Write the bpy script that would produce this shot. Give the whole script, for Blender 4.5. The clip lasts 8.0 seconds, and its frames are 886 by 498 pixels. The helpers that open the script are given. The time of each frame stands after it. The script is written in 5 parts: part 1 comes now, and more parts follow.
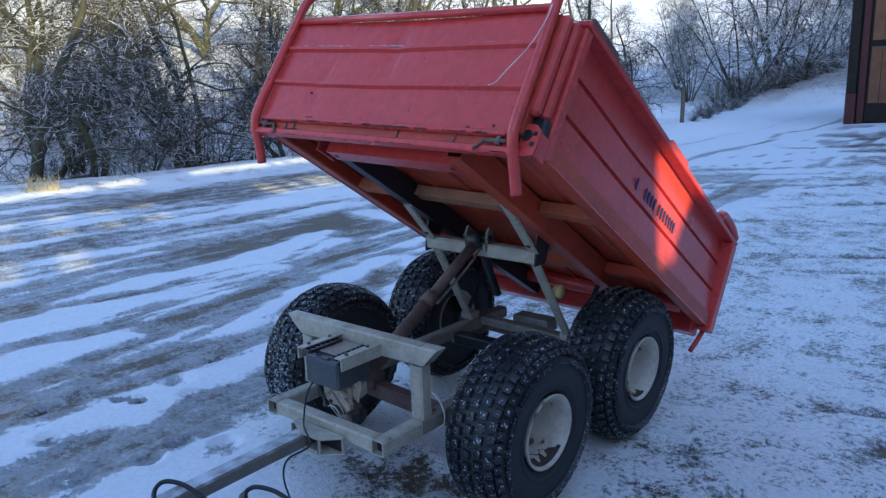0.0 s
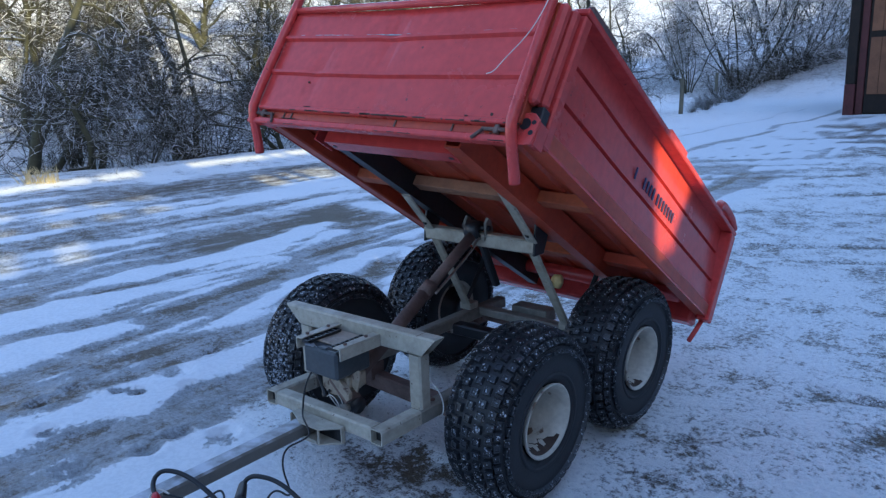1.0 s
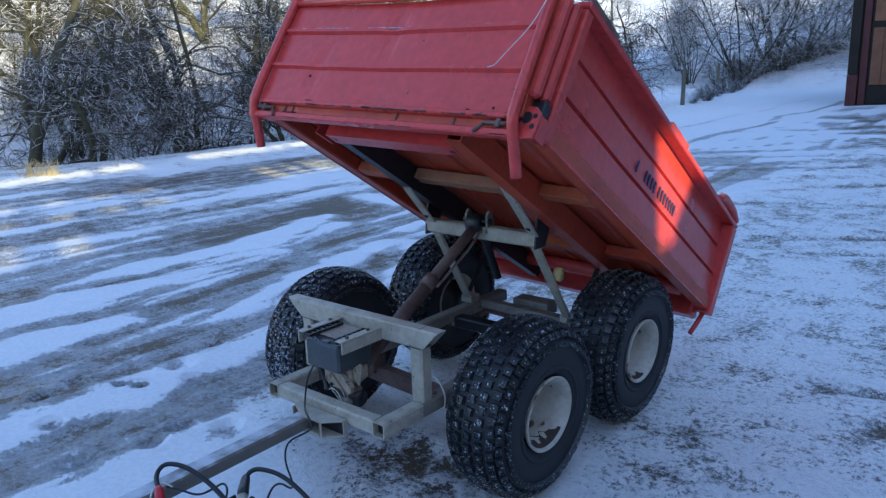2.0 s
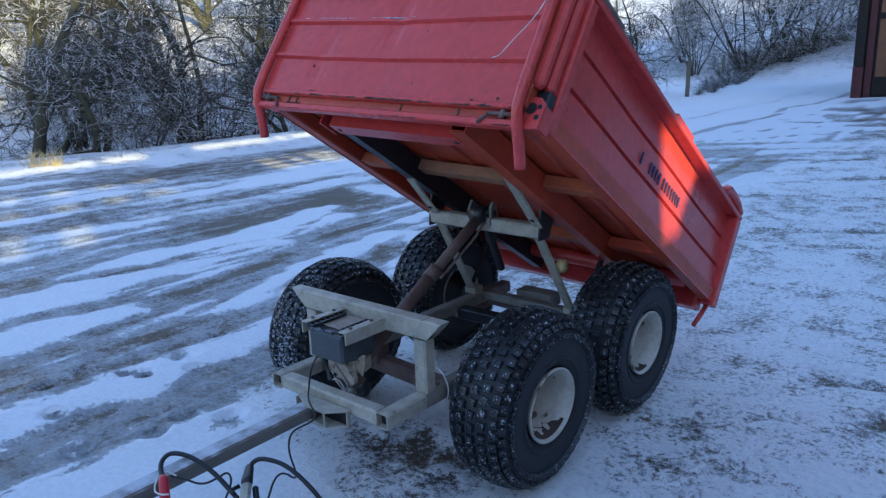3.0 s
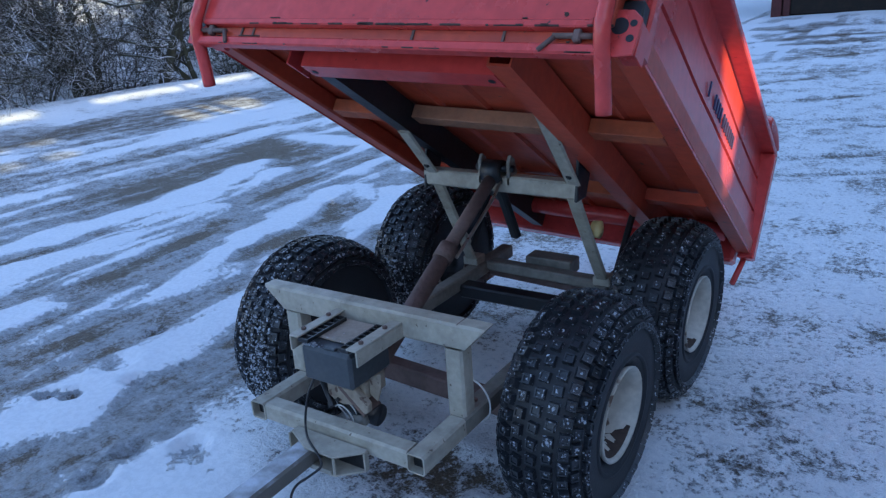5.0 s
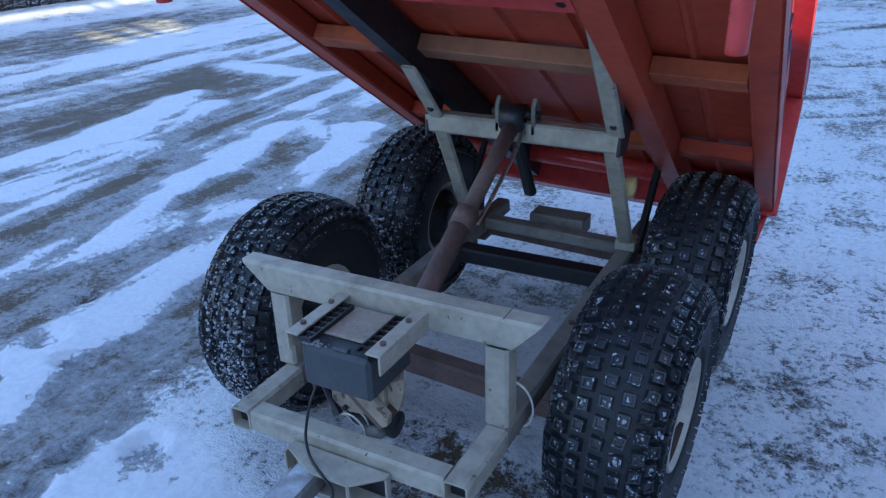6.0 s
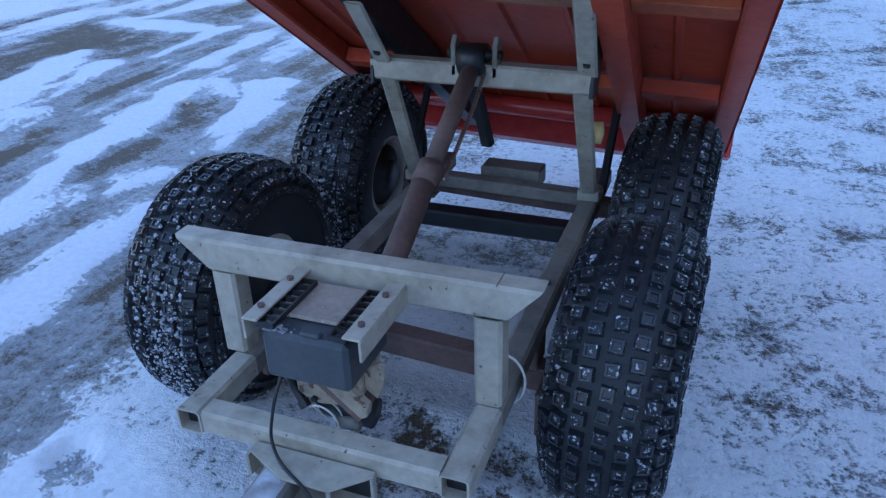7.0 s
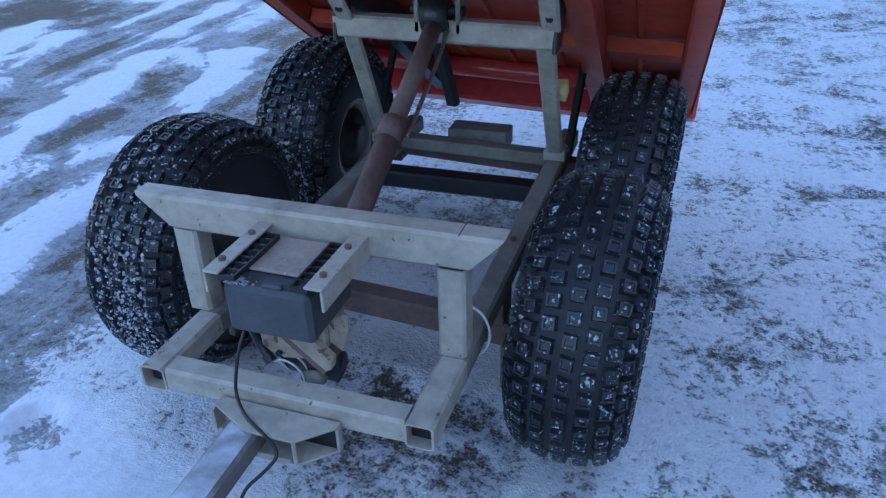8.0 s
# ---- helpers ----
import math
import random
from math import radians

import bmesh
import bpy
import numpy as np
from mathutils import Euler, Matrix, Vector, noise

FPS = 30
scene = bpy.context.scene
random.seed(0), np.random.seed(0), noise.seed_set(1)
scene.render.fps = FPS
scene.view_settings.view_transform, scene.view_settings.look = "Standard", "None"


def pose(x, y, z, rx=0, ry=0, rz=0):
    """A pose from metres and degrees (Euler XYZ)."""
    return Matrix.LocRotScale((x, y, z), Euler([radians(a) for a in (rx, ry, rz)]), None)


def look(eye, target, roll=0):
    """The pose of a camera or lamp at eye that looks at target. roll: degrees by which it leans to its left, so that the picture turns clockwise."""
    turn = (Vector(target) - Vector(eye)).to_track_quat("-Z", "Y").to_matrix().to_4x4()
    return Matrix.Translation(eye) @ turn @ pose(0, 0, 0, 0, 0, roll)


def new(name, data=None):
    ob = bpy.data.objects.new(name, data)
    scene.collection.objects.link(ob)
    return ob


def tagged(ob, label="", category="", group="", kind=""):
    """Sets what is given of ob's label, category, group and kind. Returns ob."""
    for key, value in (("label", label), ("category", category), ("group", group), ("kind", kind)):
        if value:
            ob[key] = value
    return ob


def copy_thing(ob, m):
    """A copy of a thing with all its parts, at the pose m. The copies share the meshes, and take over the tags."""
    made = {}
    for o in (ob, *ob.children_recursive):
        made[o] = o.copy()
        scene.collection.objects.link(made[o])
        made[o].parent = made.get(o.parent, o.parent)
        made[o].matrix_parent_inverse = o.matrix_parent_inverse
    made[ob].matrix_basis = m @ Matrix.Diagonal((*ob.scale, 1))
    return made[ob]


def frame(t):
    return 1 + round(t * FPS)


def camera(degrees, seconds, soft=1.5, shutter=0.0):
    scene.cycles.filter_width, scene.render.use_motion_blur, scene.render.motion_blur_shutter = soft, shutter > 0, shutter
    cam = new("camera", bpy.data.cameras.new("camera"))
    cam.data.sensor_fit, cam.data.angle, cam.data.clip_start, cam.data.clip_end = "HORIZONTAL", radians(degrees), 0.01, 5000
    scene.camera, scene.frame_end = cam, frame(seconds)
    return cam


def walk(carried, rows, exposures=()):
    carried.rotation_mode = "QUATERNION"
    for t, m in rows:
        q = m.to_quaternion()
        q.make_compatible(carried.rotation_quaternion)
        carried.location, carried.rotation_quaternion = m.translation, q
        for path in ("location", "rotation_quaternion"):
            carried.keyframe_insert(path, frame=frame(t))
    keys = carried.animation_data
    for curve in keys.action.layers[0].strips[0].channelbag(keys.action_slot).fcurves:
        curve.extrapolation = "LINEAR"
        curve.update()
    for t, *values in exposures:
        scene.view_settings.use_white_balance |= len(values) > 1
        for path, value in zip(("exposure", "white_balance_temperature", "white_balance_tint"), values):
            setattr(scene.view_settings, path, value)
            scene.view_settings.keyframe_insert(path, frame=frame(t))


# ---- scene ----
cam = camera(61.5, 8.0, 1.3)
PATH = [
    (0, (1.734, -1.414, 1.362), (0.468, 0.075, 0.937), -1.8),
    (0.5, (1.736, -1.412, 1.356), (0.472, 0.076, 0.923), -1.9),
    (1, (1.734, -1.413, 1.353), (0.473, 0.074, 0.908), -1.9),
    (1.5, (1.734, -1.414, 1.36), (0.475, 0.071, 0.903), -2.0),
    (3, (1.732, -1.414, 1.358), (0.467, 0.057, 0.869), -1.9),
    (3.5, (1.706, -1.416, 1.353), (0.45, 0.055, 0.844), -1.9),
    (4, (1.592, -1.346, 1.333), (0.366, 0.137, 0.791), -2.5),
    (5.5, (0.908, -0.997, 1.306), (-0.082, 0.585, 0.585), -3.6),
    (6, (0.739, -0.9, 1.269), (-0.14, 0.693, 0.438), -1.9),
    (6.5, (0.589, -0.823, 1.185), (-0.093, 0.768, 0.183), -0.8),
    (7, (0.555, -0.794, 1.196), (-0.089, 0.851, 0.259), -1.8),
    (7.5, (0.554, -0.806, 1.152), (-0.089, 0.84, 0.215), 0.6),
    (8, (0.582, -0.807, 1.159), (0.008, 0.831, 0.165), -1.6),
]
walk(cam, [(t, look(eye, target, roll)) for t, eye, target, roll in PATH],
     [(0.0, 1.53, 5600, 14), (4.0, 1.54, 5600, 14), (5.5, 1.72, 5600, 14), (7.0, 1.90, 5500, 16), (8.0, 1.95, 5500, 16)])

# ---- light ----
SUN_EL, SUN_AZ = 18.0, -20.0      # height of the sun, and its bearing from +x, in degrees
sun_way = Vector((math.cos(radians(SUN_EL)) * math.cos(radians(SUN_AZ)), math.cos(radians(SUN_EL)) * math.sin(radians(SUN_AZ)), math.sin(radians(SUN_EL))))
world = bpy.data.worlds.new("winter_sky")
scene.world = world
world.use_nodes = True
sky = world.node_tree.nodes.new("ShaderNodeTexSky")
sky.sky_type = 'NISHITA'
sky.sun_disc = False
sky.sun_elevation = radians(SUN_EL)
sky.sun_rotation = radians(90 - SUN_AZ)
sky.altitude = 200
background = world.node_tree.nodes["Background"]
background.inputs["Strength"].default_value = 0.15
world.node_tree.links.new(sky.outputs[0], background.inputs["Color"])
sun = new("sun", bpy.data.lights.new("sun", 'SUN'))
sun.data.energy, sun.data.angle, sun.data.color = 2.8, radians(0.5), (1.0, 0.80, 0.30)
sun.matrix_world = look(sun_way * 50, (0, 0, 0))


# ---- materials ----
def material(name, base, second=None, rough=0.6, metal=0.0, scale=6.0, amount=0.5, grain=60.0, bump=0.15, specks=None, speck_scale=90.0, speck_at=0.62, island=0.0, step=0.01):
    """A surface with stains of a second colour at scale, fine grain and bump, and optional small specks of a third colour."""
    m = bpy.data.materials.new(name)
    m.use_nodes = True
    t = m.node_tree
    n, l = t.nodes, t.links
    b = n["Principled BSDF"]
    b.inputs["Metallic"].default_value = metal
    co = n.new("ShaderNodeTexCoord")
    big = n.new("ShaderNodeTexNoise")
    big.inputs["Scale"].default_value, big.inputs["Detail"].default_value, big.inputs["Roughness"].default_value = scale, 8, 0.62
    fine = n.new("ShaderNodeTexNoise")
    fine.inputs["Scale"].default_value, fine.inputs["Detail"].default_value = grain, 6
    l.new(co.outputs["Object"], big.inputs["Vector"])
    l.new(co.outputs["Object"], fine.inputs["Vector"])
    ramp = n.new("ShaderNodeMapRange")
    ramp.inputs["From Min"].default_value, ramp.inputs["From Max"].default_value = 0.45, 0.72
    ramp.inputs["To Max"].default_value = amount
    l.new(big.outputs["Fac"], ramp.inputs["Value"])
    mix = n.new("ShaderNodeMix")
    mix.data_type = 'RGBA'
    mix.inputs["A"].default_value = (*base, 1)
    mix.inputs["B"].default_value = (*(second or [c * 0.6 for c in base]), 1)
    l.new(ramp.outputs["Result"], mix.inputs["Factor"])
    tone = n.new("ShaderNodeMapRange")
    tone.inputs["To Min"].default_value, tone.inputs["To Max"].default_value = 0.72, 1.28
    l.new(fine.outputs["Fac"], tone.inputs["Value"])
    scaled = n.new("ShaderNodeVectorMath")
    scaled.operation = 'SCALE'
    l.new(mix.outputs["Result"], scaled.inputs[0])
    l.new(tone.outputs["Result"], scaled.inputs["Scale"])
    colour = scaled.outputs["Vector"]
    if island:
        info = n.new("ShaderNodeObjectInfo")
        var = n.new("ShaderNodeMapRange")
        var.inputs["To Min"].default_value, var.inputs["To Max"].default_value = 1 - island, 1 + island
        l.new(info.outputs["Random"], var.inputs["Value"])
        vs = n.new("ShaderNodeVectorMath")
        vs.operation = 'SCALE'
        l.new(colour, vs.inputs[0])
        l.new(var.outputs["Result"], vs.inputs["Scale"])
        colour = vs.outputs["Vector"]
    if specks:
        sp = n.new("ShaderNodeTexNoise")
        sp.inputs["Scale"].default_value, sp.inputs["Detail"].default_value = speck_scale, 3
        l.new(co.outputs["Object"], sp.inputs["Vector"])
        patch = n.new("ShaderNodeMath")
        patch.operation = 'MULTIPLY_ADD'
        l.new(big.outputs["Fac"], patch.inputs[0])
        patch.inputs[1].default_value = 0.35
        l.new(sp.outputs["Fac"], patch.inputs[2])
        at = n.new("ShaderNodeMapRange")
        at.inputs["From Min"].default_value, at.inputs["From Max"].default_value = speck_at + 0.175, speck_at + 0.215
        l.new(patch.outputs[0], at.inputs["Value"])
        mix2 = n.new("ShaderNodeMix")
        mix2.data_type = 'RGBA'
        mix2.inputs["B"].default_value = (*specks, 1)
        l.new(colour, mix2.inputs["A"])
        l.new(at.outputs["Result"], mix2.inputs["Factor"])
        colour = mix2.outputs["Result"]
    l.new(colour, b.inputs["Base Color"])
    rr = n.new("ShaderNodeMapRange")
    rr.inputs["To Min"].default_value, rr.inputs["To Max"].default_value = max(rough - 0.15, 0.05), min(rough + 0.15, 1.0)
    l.new(big.outputs["Fac"], rr.inputs["Value"])
    l.new(rr.outputs["Result"], b.inputs["Roughness"])
    bp = n.new("ShaderNodeBump")
    bp.inputs["Strength"].default_value, bp.inputs["Distance"].default_value = bump, step
    l.new(fine.outputs["Fac"], bp.inputs["Height"])
    l.new(bp.outputs["Normal"], b.inputs["Normal"])
    return m


RED = material("faded_red_paint", (0.58, 0.062, 0.056), (0.46, 0.050, 0.044), rough=0.24, scale=3, amount=0.4, grain=35, bump=0.05, specks=(0.09, 0.03, 0.025), speck_scale=55, speck_at=0.735)
RED_DULL = material("dull_red_underside", (0.49, 0.069, 0.030), (0.30, 0.044, 0.026), rough=0.42, scale=4, amount=0.8, grain=40, bump=0.08, specks=(0.09, 0.05, 0.035), speck_scale=45, speck_at=0.72)
ORANGE = material("orange_primer", (0.43, 0.098, 0.036), (0.26, 0.065, 0.032), rough=0.6, scale=9, amount=0.9, grain=60, bump=0.15)
BROWN_STEEL = material("brown_steel", (0.36, 0.17, 0.095), (0.21, 0.10, 0.065), rough=0.6, scale=8, amount=0.9, grain=60, bump=0.15)
GREY = material("grey_green_frame_paint", (0.405, 0.375, 0.305), (0.24, 0.215, 0.165), rough=0.55, scale=11, amount=0.9, grain=50, bump=0.12, specks=(0.13, 0.1, 0.07), speck_scale=75, speck_at=0.70)
GREY_DARK = material("grimy_grey_steel", (0.24, 0.225, 0.19), (0.12, 0.10, 0.085), rough=0.6, scale=9, amount=0.9, grain=60, bump=0.2)
RUST = material("rusty_brown_steel", (0.15, 0.095, 0.08), (0.08, 0.055, 0.045), rough=0.7, scale=12, amount=0.9, grain=80, bump=0.3)
BLACK_STEEL = material("black_greasy_steel", (0.015, 0.017, 0.020), (0.007, 0.007, 0.008), rough=0.42, scale=8, amount=0.8, grain=50, bump=0.15)
CHROME = material("worn_piston_rod", (0.42, 0.38, 0.34), (0.22, 0.18, 0.15), rough=0.3, metal=0.9, scale=14, amount=0.8, grain=80, bump=0.1)
# the pale specks put both snow grit and wet glints into the colour
RUBBER = material("black_tyre_rubber", (0.017, 0.020, 0.025), (0.042, 0.046, 0.053), rough=0.34, scale=9, amount=0.7, grain=120, bump=0.2, specks=(0.45, 0.48, 0.53), speck_scale=120, speck_at=0.635)
PACKED_SNOW = material("packed_grey_snow", (0.40, 0.43, 0.48), (0.08, 0.09, 0.10), rough=0.5, scale=90, amount=0.9, grain=150, bump=0.2)
RUST_DARK = material("dark_bare_rust", (0.055, 0.034, 0.025), (0.03, 0.02, 0.016), rough=0.85, scale=20, amount=0.8, grain=90, bump=0.3)
RUBBER_WALL = material("tyre_sidewall_rubber", (0.014, 0.016, 0.020), (0.028, 0.031, 0.034), rough=0.62, scale=10, amount=0.8, grain=120, bump=0.1)
RIM_CREAM = material("chipped_cream_rim_paint", (0.52, 0.49, 0.42), (0.34, 0.30, 0.24), rough=0.45, scale=7, amount=0.8, grain=50, bump=0.1, specks=(0.12, 0.075, 0.05), speck_scale=16, speck_at=0.66)
BATTERY = material("dusty_dark_plastic", (0.05, 0.058, 0.066), (0.085, 0.09, 0.095), rough=0.5, scale=12, amount=0.7, grain=90, bump=0.08)
BATTERY_TOP = material("dusty_battery_lid", (0.33, 0.27, 0.215), (0.20, 0.165, 0.135), rough=0.75, scale=14, amount=0.9, grain=90, bump=0.2, specks=(0.7, 0.75, 0.82), speck_scale=170, speck_at=0.70)
BLACK_PLASTIC = material("black_plastic", (0.015, 0.015, 0.016), rough=0.4, grain=80, bump=0.05)
CREAM_METAL = material("cream_pump_paint", (0.34, 0.285, 0.215), (0.16, 0.12, 0.09), rough=0.5, scale=22, amount=0.9, grain=70, bump=0.15, specks=(0.1, 0.06, 0.04), speck_scale=50, speck_at=0.62)
CABLE = material("black_cable_rubber", (0.012, 0.013, 0.016), rough=0.45, grain=150, bump=0.05)
WIRE_WHITE = material("white_wire", (0.7, 0.7, 0.66), rough=0.5, grain=100, bump=0.03)
CLAMP_RED = material("red_clamp_plastic", (0.5, 0.02, 0.03), rough=0.4, grain=80, bump=0.05)
YELLOW = material("faded_yellow_plastic", (0.62, 0.50, 0.22), (0.45, 0.36, 0.16), rough=0.5, grain=60, bump=0.1)
TEXT_BLUE = material("dark_blue_lettering", (0.035, 0.03, 0.10), (0.08, 0.04, 0.1), rough=0.45, scale=40, amount=0.7, grain=90, bump=0.03)
def frosted(name, wood, frost, lo, hi, scale, rough=0.9):
    """Bark or twigs with rime on their upper sides, patchy along their length."""
    m = material(name, wood, [c * 0.6 for c in wood], rough=rough, scale=4.0, amount=0.8, grain=20, bump=0.4, island=0.3, step=0.02)
    n, l = m.node_tree.nodes, m.node_tree.links
    b = n["Principled BSDF"]
    old = b.inputs["Base Color"].links[0].from_socket
    geo = n.new("ShaderNodeNewGeometry")
    sep = n.new("ShaderNodeSeparateXYZ")
    l.new(geo.outputs["Normal"], sep.inputs[0])
    patch = n.new("ShaderNodeTexNoise")
    patch.inputs["Scale"].default_value, patch.inputs["Detail"].default_value = scale, 4
    l.new(geo.outputs["Position"], patch.inputs["Vector"])
    add = n.new("ShaderNodeMath")
    add.operation = 'MULTIPLY_ADD'
    l.new(patch.outputs["Fac"], add.inputs[0])
    add.inputs[1].default_value = 1.6
    l.new(sep.outputs["Z"], add.inputs[2])
    r = n.new("ShaderNodeMapRange")
    r.inputs["From Min"].default_value, r.inputs["From Max"].default_value = lo, hi
    l.new(add.outputs[0], r.inputs["Value"])
    mix = n.new("ShaderNodeMix")
    mix.data_type = 'RGBA'
    mix.inputs["B"].default_value = (*frost, 1)
    l.new(old, mix.inputs["A"])
    l.new(r.outputs["Result"], mix.inputs["Factor"])
    l.new(mix.outputs["Result"], b.inputs["Base Color"])
    return m


BARK = frosted("frosted_bark", (0.050, 0.050, 0.028), (0.5, 0.52, 0.55), 1.4, 2.0, 2.5)
TWIG = frosted("frosted_twigs", (0.042, 0.038, 0.029), (0.63, 0.645, 0.68), 1.14, 1.55, 3.0)
# darker wood and less rime than TWIG, for the deeper rows
TWIG_DARK = frosted("dark_sparsely_rimed_twigs", (0.026, 0.024, 0.017), (0.50, 0.52, 0.56), 1.4, 1.8, 3.0)
SNOWED_STEEL = frosted("snow_dusted_grey_steel", (0.19, 0.178, 0.155), (0.52, 0.55, 0.61), 1.5, 2.0, 16, 0.65)
TWIG_RIME = frosted("thickly_rimed_twigs", (0.05, 0.045, 0.025), (0.70, 0.71, 0.74), 0.6, 1.1, 3.0)
DRY = material("dry_straw_grass", (0.55, 0.46, 0.27), (0.36, 0.29, 0.16), rough=0.9, scale=5, amount=0.7, grain=30, bump=0.2)
TIMBER_DARK = material("dark_stained_timber", (0.014, 0.010, 0.008), (0.03, 0.020, 0.014), rough=0.98, scale=5, amount=0.8, grain=30, bump=0.4, island=0.2)
TIMBER_RED = material("red_brown_boards", (0.07, 0.014, 0.014), (0.045, 0.014, 0.013), rough=0.75, scale=4, amount=0.8, grain=30, bump=0.35, island=0.15)
TIMBER_ORANGE = material("orange_brown_door_panel", (0.17, 0.07, 0.032), (0.11, 0.046, 0.024), rough=0.7, scale=4, amount=0.8, grain=30, bump=0.3, island=0.15)
POST_WOOD = material("weathered_post", (0.13, 0.12, 0.09), (0.08, 0.08, 0.055), rough=0.9, scale=6, amount=0.8, grain=30, bump=0.4)
STONE = material("dark_field_stone", (0.22, 0.20, 0.175), (0.13, 0.12, 0.105), rough=0.9, scale=2, amount=0.7, grain=40, bump=0.3)
ROOF_SLATE = material("dark_slate_roof", (0.09, 0.09, 0.10), (0.06, 0.06, 0.065), rough=0.7, scale=2, amount=0.7, grain=30, bump=0.3)


def snow_ground():
    """Trodden snow over gravel: where the sheet's cover is low, wet gravel and dead grass come through."""
    m = bpy.data.materials.new("trodden_snow_on_gravel")
    m.use_nodes = True
    n, l = m.node_tree.nodes, m.node_tree.links
    b = n["Principled BSDF"]
    geo = n.new("ShaderNodeNewGeometry")
    att = n.new("ShaderNodeAttribute")
    att.attribute_name = "cover"

    def noise_at(scale, detail=6, rough=0.6, stretch=None):
        t = n.new("ShaderNodeTexNoise")
        t.inputs["Scale"].default_value, t.inputs["Detail"].default_value, t.inputs["Roughness"].default_value = scale, detail, rough
        if stretch:
            mp = n.new("ShaderNodeMapping")
            mp.inputs["Scale"].default_value = stretch
            l.new(geo.outputs["Position"], mp.inputs["Vector"])
            l.new(mp.outputs["Vector"], t.inputs["Vector"])
        else:
            l.new(geo.outputs["Position"], t.inputs["Vector"])
        return t.outputs["Fac"]

    def math_node(op, a, c, d=None):
        k = n.new("ShaderNodeMath")
        k.operation = op
        for i, v in enumerate((a, c, d)):
            if v is None:
                continue
            if isinstance(v, (int, float)):
                k.inputs[i].default_value = v
            else:
                l.new(v, k.inputs[i])
        return k.outputs[0]

    def ranged(v, lo, hi, a=0.0, c=1.0):
        k = n.new("ShaderNodeMapRange")
        k.inputs["From Min"].default_value, k.inputs["From Max"].default_value = lo, hi
        k.inputs["To Min"].default_value, k.inputs["To Max"].default_value = a, c
        l.new(v, k.inputs["Value"])
        return k.outputs["Result"]

    def mixed(a, c, f):
        k = n.new("ShaderNodeMix")
        k.data_type = 'RGBA'
        for key, v in (("A", a), ("B", c)):
            if isinstance(v, tuple):
                k.inputs[key].default_value = (*v, 1)
            else:
                l.new(v, k.inputs[key])
        l.new(f, k.inputs["Factor"])
        return k.outputs["Result"]

    mid, small, tiny = noise_at(6, 8, 0.62), noise_at(42, 6, 0.65), noise_at(140, 4, 0.6)
    streak = noise_at(3.0, 6, 0.6, (4.0, 0.5, 1.0))
    grit = n.new("ShaderNodeAttribute")
    grit.attribute_name = "grit"
    rough_sum = math_node('MULTIPLY_ADD', mid, 1.1, -2.4)
    rough_sum = math_node('MULTIPLY_ADD', small, 1.9, rough_sum)
    rough_sum = math_node('MULTIPLY_ADD', tiny, 1.3, rough_sum)
    rough_sum = math_node('MULTIPLY_ADD', streak, 0.5, rough_sum)
    rough_sum = math_node('MULTIPLY_ADD', math_node('SUBTRACT', noise_at(1.5, 6, 0.65), 0.5), 1.0, rough_sum)
    loose = math_node('ADD', grit.outputs["Fac"], ranged(att.outputs["Fac"], 0.35, 0.75, 0.24, 0.0))
    level = math_node('MULTIPLY_ADD', rough_sum, math_node('MULTIPLY', loose, 1.4), att.outputs["Fac"])
    snow = ranged(level, 0.34, 0.66)
    soil = mixed((0.060, 0.046, 0.030), (0.21, 0.155, 0.10), ranged(tiny, 0.35, 0.68))
    soil = mixed(soil, (0.115, 0.10, 0.045), ranged(mid, 0.52, 0.7, 0.0, 0.6))
    comb = noise_at(9.0, 6, 0.7, (5.0, 0.8, 1.0))
    slush = mixed((0.26, 0.255, 0.26), (0.59, 0.615, 0.66), ranged(math_node('MULTIPLY_ADD', mid, 0.45, math_node('MULTIPLY_ADD', small, 0.35, math_node('MULTIPLY', comb, 0.4))), 0.49, 0.66))
    slush = mixed(slush, (0.19, 0.165, 0.13), ranged(noise_at(1.4, 6, 0.7, (1.6, 0.6, 1.0)), 0.50, 0.68, 0.0, 0.38))
    floor_colour = mixed(soil, slush, ranged(level, -0.02, 0.32))
    # snow colour follows grit: duller for the wood's shade, whiter to lift the trailer's
    white = mixed(mixed((0.56, 0.585, 0.62), (0.77, 0.80, 0.84), grit.outputs["Fac"]), mixed((0.655, 0.68, 0.72), (0.87, 0.89, 0.91), grit.outputs["Fac"]), math_node('MAXIMUM', ranged(small, 0.36, 0.56), math_node('SUBTRACT', 0.6, grit.outputs["Fac"])))
    l.new(mixed(floor_colour, white, snow), b.inputs["Base Color"])
    rough = math_node('MULTIPLY_ADD', snow, 0.45, 0.36)
    l.new(rough, b.inputs["Roughness"])
    calm = math_node('MULTIPLY_ADD', math_node('MULTIPLY', snow, math_node('SUBTRACT', 1.15, grit.outputs["Fac"])), -0.75, 0.8)
    height = math_node('MULTIPLY_ADD', small, calm, math_node('MULTIPLY', snow, 0.5))
    height = math_node('MULTIPLY_ADD', tiny, math_node('MULTIPLY', calm, 0.4), height)
    height = math_node('MULTIPLY_ADD', comb, math_node('MULTIPLY_ADD', snow, -1.3, 1.3), height)
    bp = n.new("ShaderNodeBump")
    bp.inputs["Strength"].default_value, bp.inputs["Distance"].default_value = 1.0, 0.028
    l.new(height, bp.inputs["Height"])
    l.new(bp.outputs["Normal"], b.inputs["Normal"])
    return m


SNOW = snow_ground()


# ---- building helpers ----
def empty(name, m=Matrix()):
    ob = new(name)
    ob.matrix_world = m
    return ob


